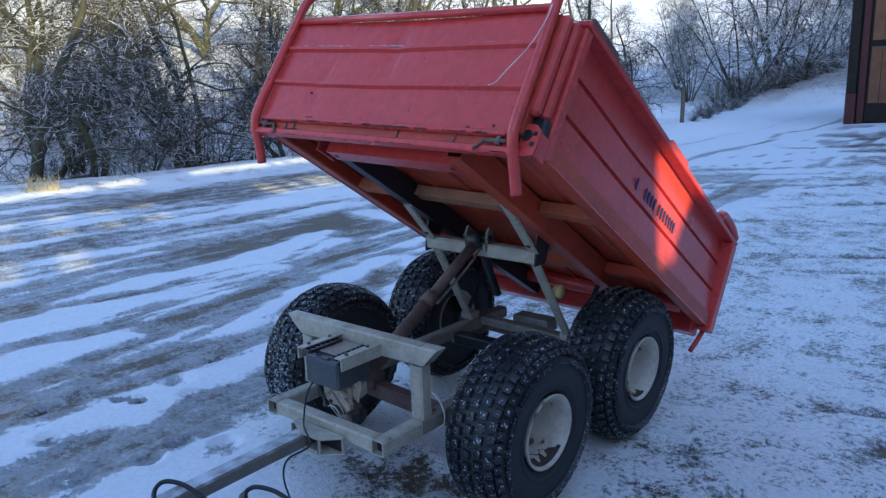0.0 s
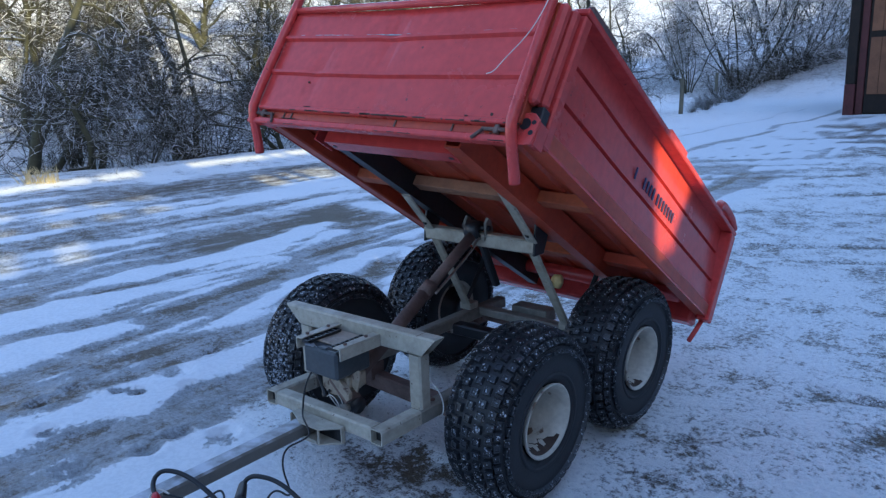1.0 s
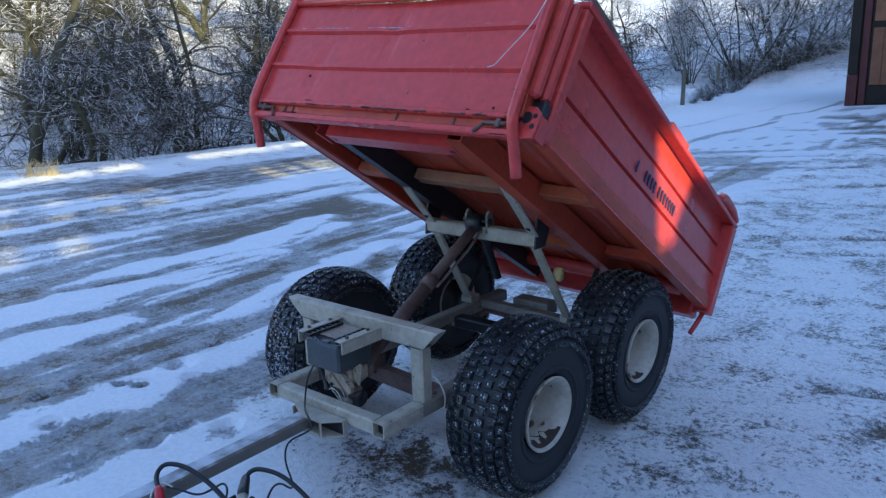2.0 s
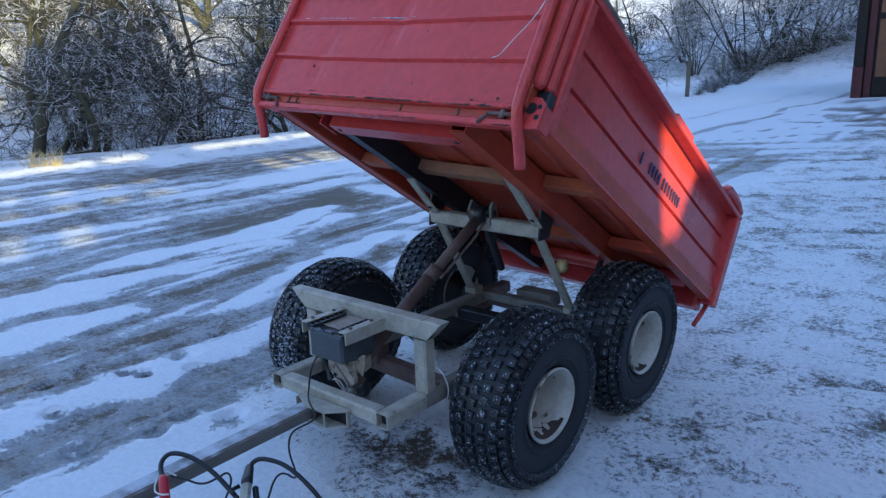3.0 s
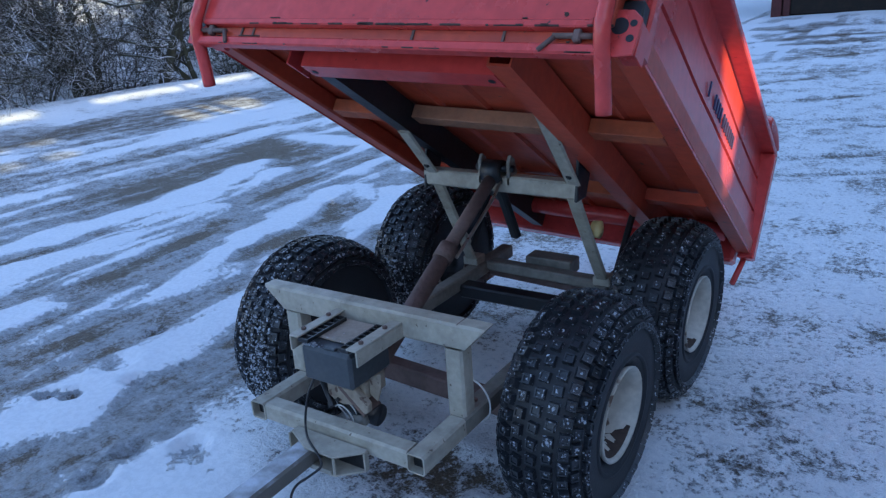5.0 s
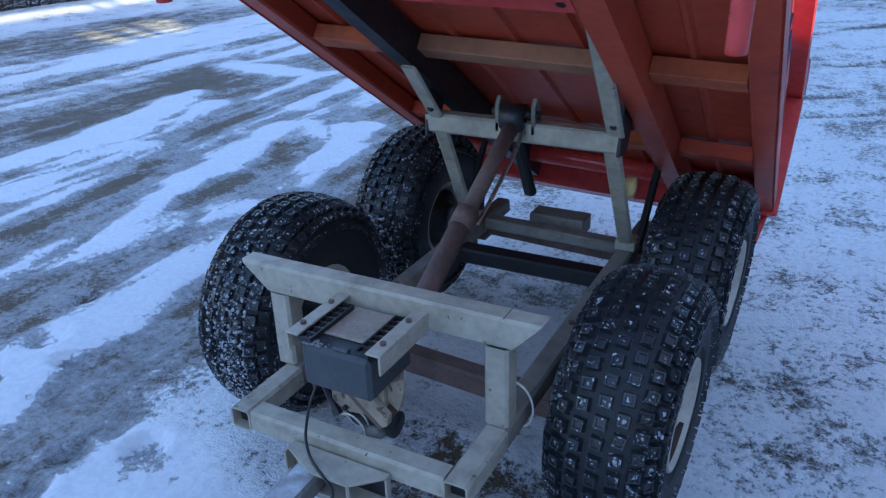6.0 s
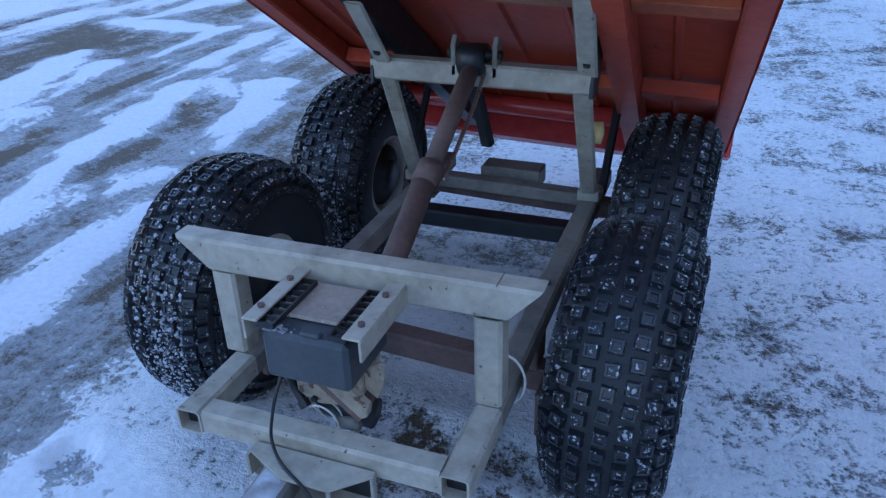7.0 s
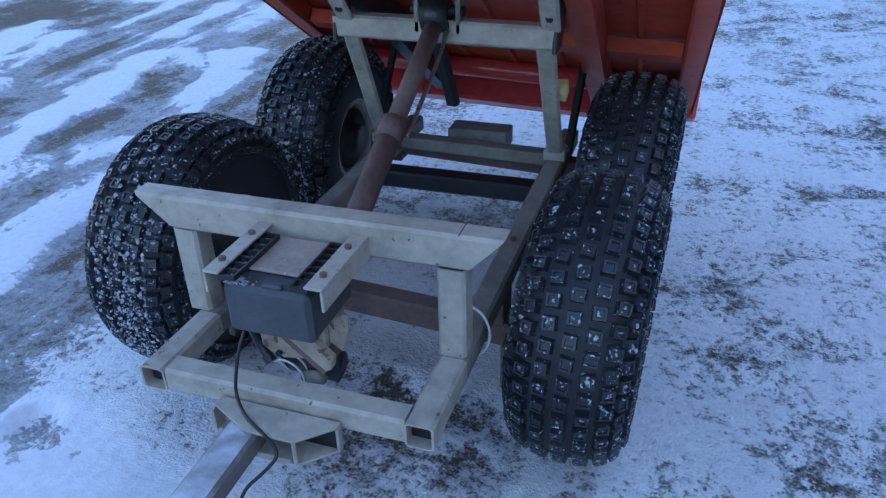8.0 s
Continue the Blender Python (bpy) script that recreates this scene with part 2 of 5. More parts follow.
def part(name, bm, mat, parent=None, label="", smooth=False):
    """Link a bmesh as one mesh object under a thing or a part, in the parent's own axes."""
    me = bpy.data.meshes.new(name)
    bm.normal_update()
    bm.to_mesh(me)
    bm.free()
    me.materials.append(mat)
    if smooth:
        me.shade_smooth()
    ob = new(name, me)
    ob.parent = parent
    if label:
        ob["label"] = label
    return ob


def joined(name, verts, faces, mat, parent=None, smooth=False):
    me = bpy.data.meshes.new(name)
    me.from_pydata(verts, [], faces)
    me.materials.append(mat)
    if smooth:
        me.shade_smooth()
    me.update()
    ob = new(name, me)
    ob.parent = parent
    return ob


def box(x0, x1, y0, y1, z0, z1, bevel=0.003, bm=None, m=None):
    bm = bm or bmesh.new()
    r = bmesh.ops.create_cube(bm, size=1)
    vs = r["verts"]
    for v in vs:
        v.co = Vector(((x0 + x1) / 2 + v.co.x * (x1 - x0), (y0 + y1) / 2 + v.co.y * (y1 - y0), (z0 + z1) / 2 + v.co.z * (z1 - z0)))
    if m is not None:
        for v in vs:
            v.co = m @ v.co
    if bevel:
        es = list({e for v in vs for e in v.link_edges})
        bmesh.ops.bevel(bm, geom=es, offset=bevel, segments=1, affect='EDGES', clamp_overlap=True)
    return bm


def axes(p0, p1, up=(0, 0, 1)):
    """A frame whose z runs from p0 to p1 and whose y lies as near up as it can."""
    p0, p1 = Vector(p0), Vector(p1)
    z = (p1 - p0).normalized()
    u = Vector(up)
    x = u.cross(z)
    if x.length < 1e-5:
        x = Vector((1, 0, 0)).cross(z)
    x.normalize()
    y = z.cross(x)
    m = Matrix((x, y, z)).transposed().to_4x4()
    m.translation = p0
    return m, (p1 - p0).length


def tube_square(p0, p1, w, h, wall=0.004, up=(0, 0, 1), cut0=0.0, cut1=0.0, bm=None):
    """A hollow square tube with open ends. cut: how much shorter its lower side is at each end."""
    bm = bm or bmesh.new()
    m, length = axes(p0, p1, up)
    rings = []
    for inset in (0.0, wall):
        for z, cut, sign in ((0.0, cut0, 1), (length, cut1, -1)):
            ring = []
            a, b, c = w / 2 - inset, h / 2 - inset, 0.006 if not inset else 0.003
            for x, y in ((-a + c, -b), (a - c, -b), (a, -b + c), (a, b - c), (a - c, b), (-a + c, b), (-a, b - c), (-a, -b + c)):
                zz = z + sign * cut * (0.5 - y / h)
                ring.append(bm.verts.new(m @ Vector((x, y, zz))))
            rings.append(ring)
    o0, o1, i0, i1 = rings
    for k in range(8):
        j = (k + 1) % 8
        bm.faces.new((o0[k], o0[j], o1[j], o1[k]))
        bm.faces.new((i0[j], i0[k], i1[k], i1[j]))
        bm.faces.new((o0[j], o0[k], i0[k], i0[j]))
        bm.faces.new((o1[k], o1[j], i1[j], i1[k]))
    return bm


def sweep(points, r, seg=10, bm=None, caps=True, smooth_path=0):
    """A round bar or cable along points; r is one radius or one for each point."""
    bm = bm or bmesh.new()
    pts = [Vector(p) for p in points]
    rs = list(r) if isinstance(r, (list, tuple)) else [r] * len(pts)
    for _ in range(smooth_path):
        q, w = [pts[0]], [rs[0]]
        for i in range(len(pts) - 1):
            q += [pts[i] * 0.75 + pts[i + 1] * 0.25, pts[i] * 0.25 + pts[i + 1] * 0.75]
            w += [rs[i] * 0.75 + rs[i + 1] * 0.25, rs[i] * 0.25 + rs[i + 1] * 0.75]
        pts, rs = q + [pts[-1]], w + [rs[-1]]
    side, rings = None, []
    for i, p in enumerate(pts):
        d = (pts[min(i + 1, len(pts) - 1)] - pts[max(i - 1, 0)]).normalized()
        if side is None:
            side = d.orthogonal().normalized()
        side = (side - d * side.dot(d)).normalized()
        up = d.cross(side)
        rings.append([bm.verts.new(p + (side * math.cos(a) + up * math.sin(a)) * rs[i]) for a in (2 * math.pi * k / seg for k in range(seg))])
    for a, b in zip(rings, rings[1:]):
        for k in range(seg):
            bm.faces.new((a[k], a[(k + 1) % seg], b[(k + 1) % seg], b[k]))
    if caps:
        bm.faces.new(list(reversed(rings[0])))
        bm.faces.new(rings[-1])
    return bm


def prism(outline, axis, a, b, bevel=0.0, bm=None):
    """A plate with the given outline; axis 'x', 'y' or 'z' is its thin way, from a to b."""
    bm = bm or bmesh.new()

    def at(p, t):
        u, v = p
        return {"x": (t, u, v), "y": (u, t, v), "z": (u, v, t)}[axis]
    lo = [bm.verts.new(at(p, a)) for p in outline]
    hi = [bm.verts.new(at(p, b)) for p in outline]
    n = len(outline)
    made = [bm.faces.new(lo), bm.faces.new(hi)]
    for i in range(n):
        made.append(bm.faces.new((lo[i], lo[(i + 1) % n], hi[(i + 1) % n], hi[i])))
    bmesh.ops.recalc_face_normals(bm, faces=made)
    if bevel:
        bmesh.ops.bevel(bm, geom=list({e for f in made for e in f.edges}), offset=bevel, segments=1, affect='EDGES', clamp_overlap=True)
    return bm


def lathe(profile, seg=48, bm=None, axis_at=(0, 0, 0), closed=False):
    """A turned form about x: profile of (x, radius)."""
    bm = bm or bmesh.new()
    c = Vector(axis_at)
    rings = [[bm.verts.new(c + Vector((x, r * math.cos(2 * math.pi * k / seg), r * math.sin(2 * math.pi * k / seg)))) for k in range(seg)] for x, r in profile]
    pairs = list(zip(rings, rings[1:])) + ([(rings[-1], rings[0])] if closed else [])
    for a, b in pairs:
        for k in range(seg):
            bm.faces.new((a[k], b[k], b[(k + 1) % seg], a[(k + 1) % seg]))
    bmesh.ops.recalc_face_normals(bm, faces=bm.faces[:])
    return bm


def bolt(x, y, z, way, r=0.009, h=0.008, bm=None):
    """A hexagon bolt head at a point, standing out along way."""
    p = Vector((x, y, z))
    return sweep([p, p + Vector(way) * h], r, 6, bm)


def ribbed_sheet(u0, u1, v0, v1, ribs, depth, half, place, seg_u=1, dents=()):
    """A pressed sheet: u along the ribs, v across them; each rib is a low ridge. place(u, v, d) gives the point at d off the sheet."""
    bm = bmesh.new()
    vs = [v0]
    for r in sorted(ribs):
        vs += [r - half, r - half * 0.45, r + half * 0.45, r + half]
    vs.append(v1)
    offs = [0.0] + [o for _ in ribs for o in (0.0, depth, depth, 0.0)] + [0.0]
    us = [u0 + (u1 - u0) * i / seg_u for i in range(seg_u + 1)]
    grid = []
    for u in us:
        row = []
        for v, o in zip(vs, offs):
            d = o
            for du, dv, dr, dd in dents:
                d -= dd * math.exp(-((u - du) ** 2 + (v - dv) ** 2) / dr ** 2)
            row.append(bm.verts.new(place(u, v, d)))
        grid.append(row)
    for a, b in zip(grid, grid[1:]):
        for k in range(len(vs) - 1):
            bm.faces.new((a[k], a[k + 1], b[k + 1], b[k]))
    return bm


# ---- ground ----
def smooth01(a, b, x):
    t = np.clip((x - a) / (b - a), 0, 1)
    return t * t * (3 - 2 * t)


def lattice(x, y, seed):
    """Smooth value noise in the plane, 0 to 1."""
    xi, yi = np.floor(x).astype(np.int64), np.floor(y).astype(np.int64)
    fx, fy = x - xi, y - yi
    fx, fy = fx * fx * (3 - 2 * fx), fy * fy * (3 - 2 * fy)

    def h(i, j):
        k = (i * 374761393 + j * 668265263 + seed * 1442695041) & 0xFFFFFFFF
        k = ((k ^ (k >> 13)) * 1274126177) & 0xFFFFFFFF
        return ((k ^ (k >> 16)) & 0xFFFF) / 65535.0
    return (h(xi, yi) * (1 - fx) + h(xi + 1, yi) * fx) * (1 - fy) + (h(xi, yi + 1) * (1 - fx) + h(xi + 1, yi + 1) * fx) * fy


def cloud(x, y, seed, octaves=4):
    total, amp, norm = 0.0, 1.0, 0.0
    for o in range(octaves):
        total = total + amp * lattice(x * 2 ** o + 17.3 * o, y * 2 ** o - 9.1 * o, seed + o)
        norm += amp
        amp *= 0.5
    return total / norm


VERGE_Y = [-60, -5, 2.4, 3.5, 4.6, 6.0, 7.2, 10, 20, 27, 35, 60, 140]
VERGE_X = [-30, -11.6, -9.7, -9.5, -9.15, -9.1, -9.2, -8.3, -6.5, -8.2, -9.2, -13, -30]


def verge(y):
    return np.interp(y, VERGE_Y, VERGE_X)


def land(x, y):
    """The lie of the land without the small relief."""
    d = verge(y) - x
    z = 0.012 * np.maximum(0, y - 7) - 0.033 * smooth01(-0.55, 0.75, x) * (1 - smooth01(5.0, 12.0, y))
    bank = 0.10 * smooth01(-0.5, 0.8, d) * (1 - smooth01(10, 18, y))
    gully = -0.75 * smooth01(1.2, 4.0, d) * (1 - smooth01(9, 18, y))
    hill = 0.34 * np.maximum(0, d - 3.6) ** 1.02
    hill = np.where(hill > 16, 16 + (hill - 16) * 0.35, hill)
    far = 0.16 * np.maximum(0, y - 29) + 0.14 * np.maximum(0, y - 46)
    far = np.where(far > 16, 16 + (far - 16) * 0.35, far)
    return z + bank + gully + np.maximum(hill, far * smooth01(-40, -10, d))


# bare lanes in the snow beside the trailer: (x at the near end, lean with y, half width, from y, to y, depth of bareness)
LANES = [
    (-5.3, 0.20, 0.20, -6.0, 7.0, 0.8),
    (-6.1, 0.12, 0.25, -6.0, 8.0, 0.75),
    (-7.1, 0.02, 0.40, -6.0, 6.0, 0.9),
    (-8.4, 0.20, 0.22, 1.0, 5.0, 0.6),
    (-2.6, 0.16, 0.2, 4.0, 9.0, 0.7),
    (-1.5, 0.05, 0.16, 3.6, 9.0, 0.6),
    (-3.15, 0.0, 0.08, 9.5, 27.0, 0.7),
    (-3.95, -0.02, 0.06, 10.5, 23.0, 0.5),
]
# tracks that cross the yard beyond the trailer: (y at x = 0, lean with x, half width, from x, to x, depth)
CROSSING = [(7.4, 1.1, 0.15, -0.9, 3.0, 0.6), (9.2, 1.1, 0.05, -3.0, 2.5, 0.6), (10.3, 1.05, 0.05, -3.0, 2.0, 0.5), (11.3, 1.1, 0.08, -4.0, 1.0, 0.6), (12.8, 1.05, 0.06, -4.0, 0.5, 0.5), (5.6, 0.9, 0.08, -1.0, 3.0, 0.4), (14.2, 1.1, 0.08, -3.5, 1.0, 0.5)]
# bare spots: x, y, size along x, along y, depth
SPOTS = [(-0.08, 0.33, 0.14, 0.055, 0.8), (0.12, 0.44, 0.13, 0.05, 0.65), (-0.03, 0.47, 0.12, 0.05, 0.6), (0.02, 0.40, 0.10, 0.05, 0.5), (0.0, 0.22, 0.08, 0.05, 0.35), (0.20, 0.12, 0.10, 0.06, 0.3), (0.38, 0.02, 0.10, 0.06, 0.4), (0.225, 0.457, 0.06, 0.07, 0.5), (0.26, 0.30, 0.06, 0.08, 0.4),
         (0.66, 0.72, 0.05, 0.045, 0.35), (0.75, 0.85, 0.08, 0.05, 0.35), (0.99, 0.96, 0.12, 0.05, 0.4), (0.86, 0.73, 0.05, 0.04, 0.3), (0.76, 1.12, 0.025, 0.11, 0.35), (1.05, 1.93, 0.14, 0.07, 0.85), (1.19, 1.98, 0.12, 0.05, 0.55), (1.31, 1.62, 0.14, 0.10, 0.85), (1.46, 1.72, 0.10, 0.06, 0.6), (0.74, 1.22, 0.03, 0.08, 0.4), (-0.7, 0.05, 0.13, 0.08, 0.4),
         (-7.6, 5.1, 1.0, 0.9, 0.6), (-0.75, 2.5, 0.3, 0.4, 0.5), (1.3, 2.6, 0.3, 0.08, 0.5), (0.5, -0.3, 0.3, 0.2, 0.15), (0.9, 0.2, 0.3, 0.3, 0.12), (0.62, 0.30, 0.12, 0.06, 0.3), (0.95, 1.45, 0.12, 0.04, 0.4), (1.35, 3.1, 0.2, 0.07, 0.5)]
PITS = [(-1.505, 0.066, 0.040, 0.028), (-1.422, 0.106, 0.040, 0.028), (-1.30, 0.29, 0.04, 0.03), (-0.73, 0.10, 0.05, 0.03), (-1.62, 0.62, 0.05, 0.025), (-1.70, -0.22, 0.045, 0.025), (-1.35, -0.33, 0.05, 0.022), (-1.5, 0.35, 0.07, 0.02), (-1.75, -0.05, 0.04, 0.02), (-0.9, 0.0, 0.05, 0.02), (-0.85, -0.16, 0.05, 0.02), (-0.95, -0.4, 0.06, 0.02)]


# islands of whole snow between the slushy lanes: from x, y to x, y, half width at either end
ISLANDS = [(-1.38, -6.0, -1.39, 0.5, 0.23, 0.17), (-1.39, 0.4, -1.48, 1.3, 0.17, 0.03), (-2.4, -6.0, -2.40, 0.2, 0.26, 0.20), (-2.4, 0.2, -2.42, 0.95, 0.19, 0.02),
           (-2.04, 0.3, -2.15, 0.95, 0.035, 0.01), (-3.1, -6.0, -3.06, 0.5, 0.3, 0.25), (-3.06, 0.5, -2.98, 1.5, 0.25, 0.01), (-2.6, 0.8, -2.76, 1.95, 0.04, 0.03),
           (-3.5, 0.6, -3.46, 2.3, 0.01, 0.24), (-3.46, 2.3, -3.85, 3.4, 0.24, 0.12), (-4.25, -6.0, -4.4, 1.9, 0.32, 0.03), (-1.95, 0.75, -2.28, 2.0, 0.02, 0.13), (-2.28, 2.0, -2.5, 2.8, 0.13, 0.08),
           (-1.62, 1.95, -2.02, 3.0, 0.06, 0.17), (-3.2, 3.4, -3.28, 4.4, 0.05, 0.09)]
ISLANDS += [(-3.1, 2.35, -3.42, 3.1, 0.01, 0.12), (-1.85, 2.5, -2.35, 2.95, 0.04, 0.05), (-3.25, 1.6, -3.02, 2.2, 0.02, 0.07), (-2.72, 3.3, -2.8, 4.2, 0.06, 0.11), (-2.35, 3.5, -2.42, 4.2, 0.05, 0.11), (-1.78, 1.3, -1.74, 1.62, 0.01, 0.06), (-3.6, 4.3, -4.4, 4.5, 0.2, 0.25), (-0.85, -6.0, -0.75, 0.5, 0.06, 0.09)]


# worn brown ice between them: from x, y to x, y, half width, depth
WORN = [(-2.40, 0.7, -2.70, 1.9, 0.10, 0.55), (-2.70, 1.9, -3.0, 3.1, 0.10, 0.4), (-2.02, 1.5, -2.06, 1.9, 0.11, 0.45), (-1.70, 1.1, -1.86, 1.45, 0.06, 0.3), (-1.9, 0.2, -1.82, 0.95, 0.08, 0.3), (-4.1, 3.6, -4.9, 4.3, 0.25, 0.4), (-2.05, 2.25, -2.25, 2.5, 0.05, 0.6)]


def island_cover(x, y):
    """Grey combed slush with smooth snow islands of crisp, wandering edges."""
    wob = 0.10 * (cloud(x * 1.6, y * 0.9, 101) - 0.5) + 0.09 * (cloud(x * 6, y * 3.2, 103, 3) - 0.5) + 0.14 * (cloud(x * 3.3, y * 3.3, 105, 3) - 0.5) + 0.05 * (cloud(x * 19, y * 10, 107, 3) - 0.5)
    inside = np.full_like(x, -9.0)
    for xa, ya, xb, yb, wa, wb in ISLANDS:
        dx, dy = xb - xa, yb - ya
        t = np.clip(((x - xa) * dx + (y - ya) * dy) / (dx * dx + dy * dy), 0, 1)
        inside = np.maximum(inside, wa + (wb - wa) * t - np.hypot(x - xa - dx * t, y - ya - dy * t))
    edge = smooth01(-0.12, 0.095, inside + wob + 0.03 * (cloud(x * 24, y * 9, 109, 2) - 0.5))
    comb = cloud(x * 9, y * 0.8, 113)
    slush = 0.27 + 0.8 * (cloud(x * 1.7, y * 0.8, 117) - 0.55) + 1.0 * (comb - 0.5) + 0.65 * (cloud(x * 24, y * 2.2, 121, 2) - 0.5)
    snow = 0.86 + 0.22 * (cloud(x * 3, y * 2, 119) - 0.4)
    c = slush + (snow - slush) * edge
    for xa, ya, xb, yb, half, deep in WORN:
        dx, dy = xb - xa, yb - ya
        t = np.clip(((x - xa) * dx + (y - ya) * dy) / (dx * dx + dy * dy), 0, 1)
        c = c - deep * (1 - smooth01(half * 0.4, half * 1.4, np.hypot(x - xa - dx * t, y - ya - dy * t) + 0.5 * wob))
    return c


def gritty_from(y):
    """Where the whole snow gives way to trodden, gritty snow: farther out in front of the trailer."""
    return -0.95 + 0.85 * (1 - smooth01(-0.10, 0.30, y))


def cover_of(x, y):
    warp = 0.20 * (cloud(x * 0.7, y * 0.5, 3) - 0.5) + 0.14 * (cloud(x * 3, y * 1.1, 11) - 0.5)
    c = 0.92 + 0.3 * (cloud(x * 1.1, y * 0.8, 23) - 0.5)
    # thin, trodden snow round the trailer and beyond
    c = c - 0.17 * smooth01(0.0, 0.4, x + warp - gritty_from(y)) * (1 - smooth01(5.0, 9.0, y)) * (0.55 + 0.9 * cloud(x * 1.6, y * 1.6, 31))
    for x0, lean, half, ya, yb, deep in LANES:
        off = np.abs(x + 2.2 * warp - (x0 + lean * y + 0.015 * y * y * (1 if x0 < -4 else 0)))
        along = smooth01(ya, ya + 0.8, y + 3 * warp) * (1 - smooth01(yb - 0.9, yb, y + 3 * warp))
        c = c - deep * 0.72 * (1 - smooth01(half * 0.5, half * 1.25, off)) * along * (0.45 + 1.1 * cloud(x * 3, y * 0.9, 15))
    for y0, lean, half, xa, xb, deep in CROSSING:
        off = np.abs(y + 2.0 * warp + 0.3 * (cloud(x * 0.5, y * 0.8, 17) - 0.5) - (y0 + lean * x))
        along = smooth01(xa, xa + 1.5, x) * (1 - smooth01(xb - 1, xb, x))
        c = c - deep * (1 - smooth01(half * 0.4, half * 1.4, off)) * along * 1.7 * np.clip(cloud(x * 0.8, y * 1.5, 19) * 2 - 0.6, 0, 1)
    beyond = smooth01(3.2, 4.6, y) * (1 - smooth01(18, 24, y)) * smooth01(-3.5, -2.0, x)
    streak = cloud(x * 0.35, (y - 0.62 * x) * 2.6, 29)
    c = c - beyond * 0.42 * smooth01(0.52, 0.64, streak)
    c = c - 1.1 * np.exp(-((x + 1.0 + 0.25 * (y - 14.5)) / 0.9) ** 2 - ((y - 14.8) / 1.9) ** 2) * smooth01(0.40, 0.52, streak)
    fray = 0.3 * warp + 0.16 * (cloud(x * 9, y * 9, 13, 3) - 0.5)
    for x0, y0, sx, sy, deep in SPOTS:
        c = c - deep * np.exp(-((x + fray - x0) / sx) ** 2 - ((y - 0.6 * fray - y0) / sy) ** 2)
    # extra cover under the chassis: a lighter colour against the shade there
    c = c + 0.40 * np.exp(-(x / 0.36) ** 2 - ((y - 0.85) / 0.34) ** 2)
    # small trodden patches in the gritty snow on the other side
    tread = smooth01(0.35, 0.7, x) * (1 - smooth01(4.5, 7.0, y))
    c = c + tread * (0.08 - 0.17 * smooth01(0.55, 0.70, cloud(x * 3.6, y * 5.5, 37)))
    # wet ribbed ruts under the axles
    rut = np.exp(-((x + 0.12) / 0.34) ** 2 - ((y - 1.36) / 0.20) ** 2)
    c = c - rut * (0.30 + 1.9 * (cloud(x * 5, (y + 0.25 * x) * 20, 33, 2) - 0.5))
    left = (1 - smooth01(-1.3, -0.8, x)) * (1 - smooth01(7, 11, y))
    c = c - left * 0.75 * smooth01(0.47, 0.56, cloud(x * 2.2, y * 0.42, 83))
    c = c + left * 0.35 * (cloud(x * 7, y * 0.9, 91) - 0.5)
    far = (1 - smooth01(-4.9, -4.4, x + warp)) * (1 - smooth01(7, 11, y))
    streaks = 0.68 + 1.5 * (cloud(x * 2.4, y * 0.33, 131) - 0.5) + 1.5 * (cloud(x * 7, y * 0.9, 133) - 0.5) - 0.5 * np.exp(-((x + 7.1) / 0.7) ** 2 - ((y - 4.0) / 1.8) ** 2)
    c = c + (streaks - c) * far
    here = smooth01(-4.9, -4.4, x + warp) * (1 - smooth01(-0.92, -0.78, x + warp)) * (1 - smooth01(4.2, 4.9, y))
    c = c + (island_cover(x, y) - c) * here
    d = verge(y) - x
    c = np.where(d > -0.6, np.maximum(c, 0.70 + 0.6 * (cloud(x * 2.2, y * 2.2, 49) - 0.4)), c)
    c = np.where(d > 1.5, 0.62 - 0.15 * smooth01(5, 9, d) * (1 - smooth01(14, 19, y)) + 0.37 * smooth01(12, 20, y) + 1.2 * (cloud(x * 0.9, y * 0.9, 41) - 0.5), c)
    c = np.where((d > 9) & (y < 16 + 0.8 * d), 0.40 + 1.3 * (cloud(x * 0.7, y * 0.7, 45) - 0.5), c)
    c = np.where((d > 14) & (y >= 16 + 0.8 * d), 0.66 + 0.7 * (cloud(x * 0.5, y * 0.5, 43) - 0.5), c)
    c = np.where((y > 27) & (d <= 14), np.minimum(c, 0.62 + 0.7 * (cloud(x * 0.8, y * 0.8, 47) - 0.5) + 0.35 * smooth01(34, 27, y)), c)
    return np.clip(c, -0.1, 1.2)


def steps(fine_a, fine_b, fine, far_a, far_b, slow_a, slow_b):
    mid = list(np.arange(fine_a, fine_b, fine))
    out, s, v = [], fine, mid[-1]
    while v < far_b:
        s *= 1.013 if v < slow_b else 1.09
        v += s
        out.append(v)
    back, s, v = [], fine, mid[0]
    while v > far_a:
        s *= 1.013 if v > slow_a else 1.09
        v -= s
        back.append(v)
    return np.array(back[::-1] + mid + out)


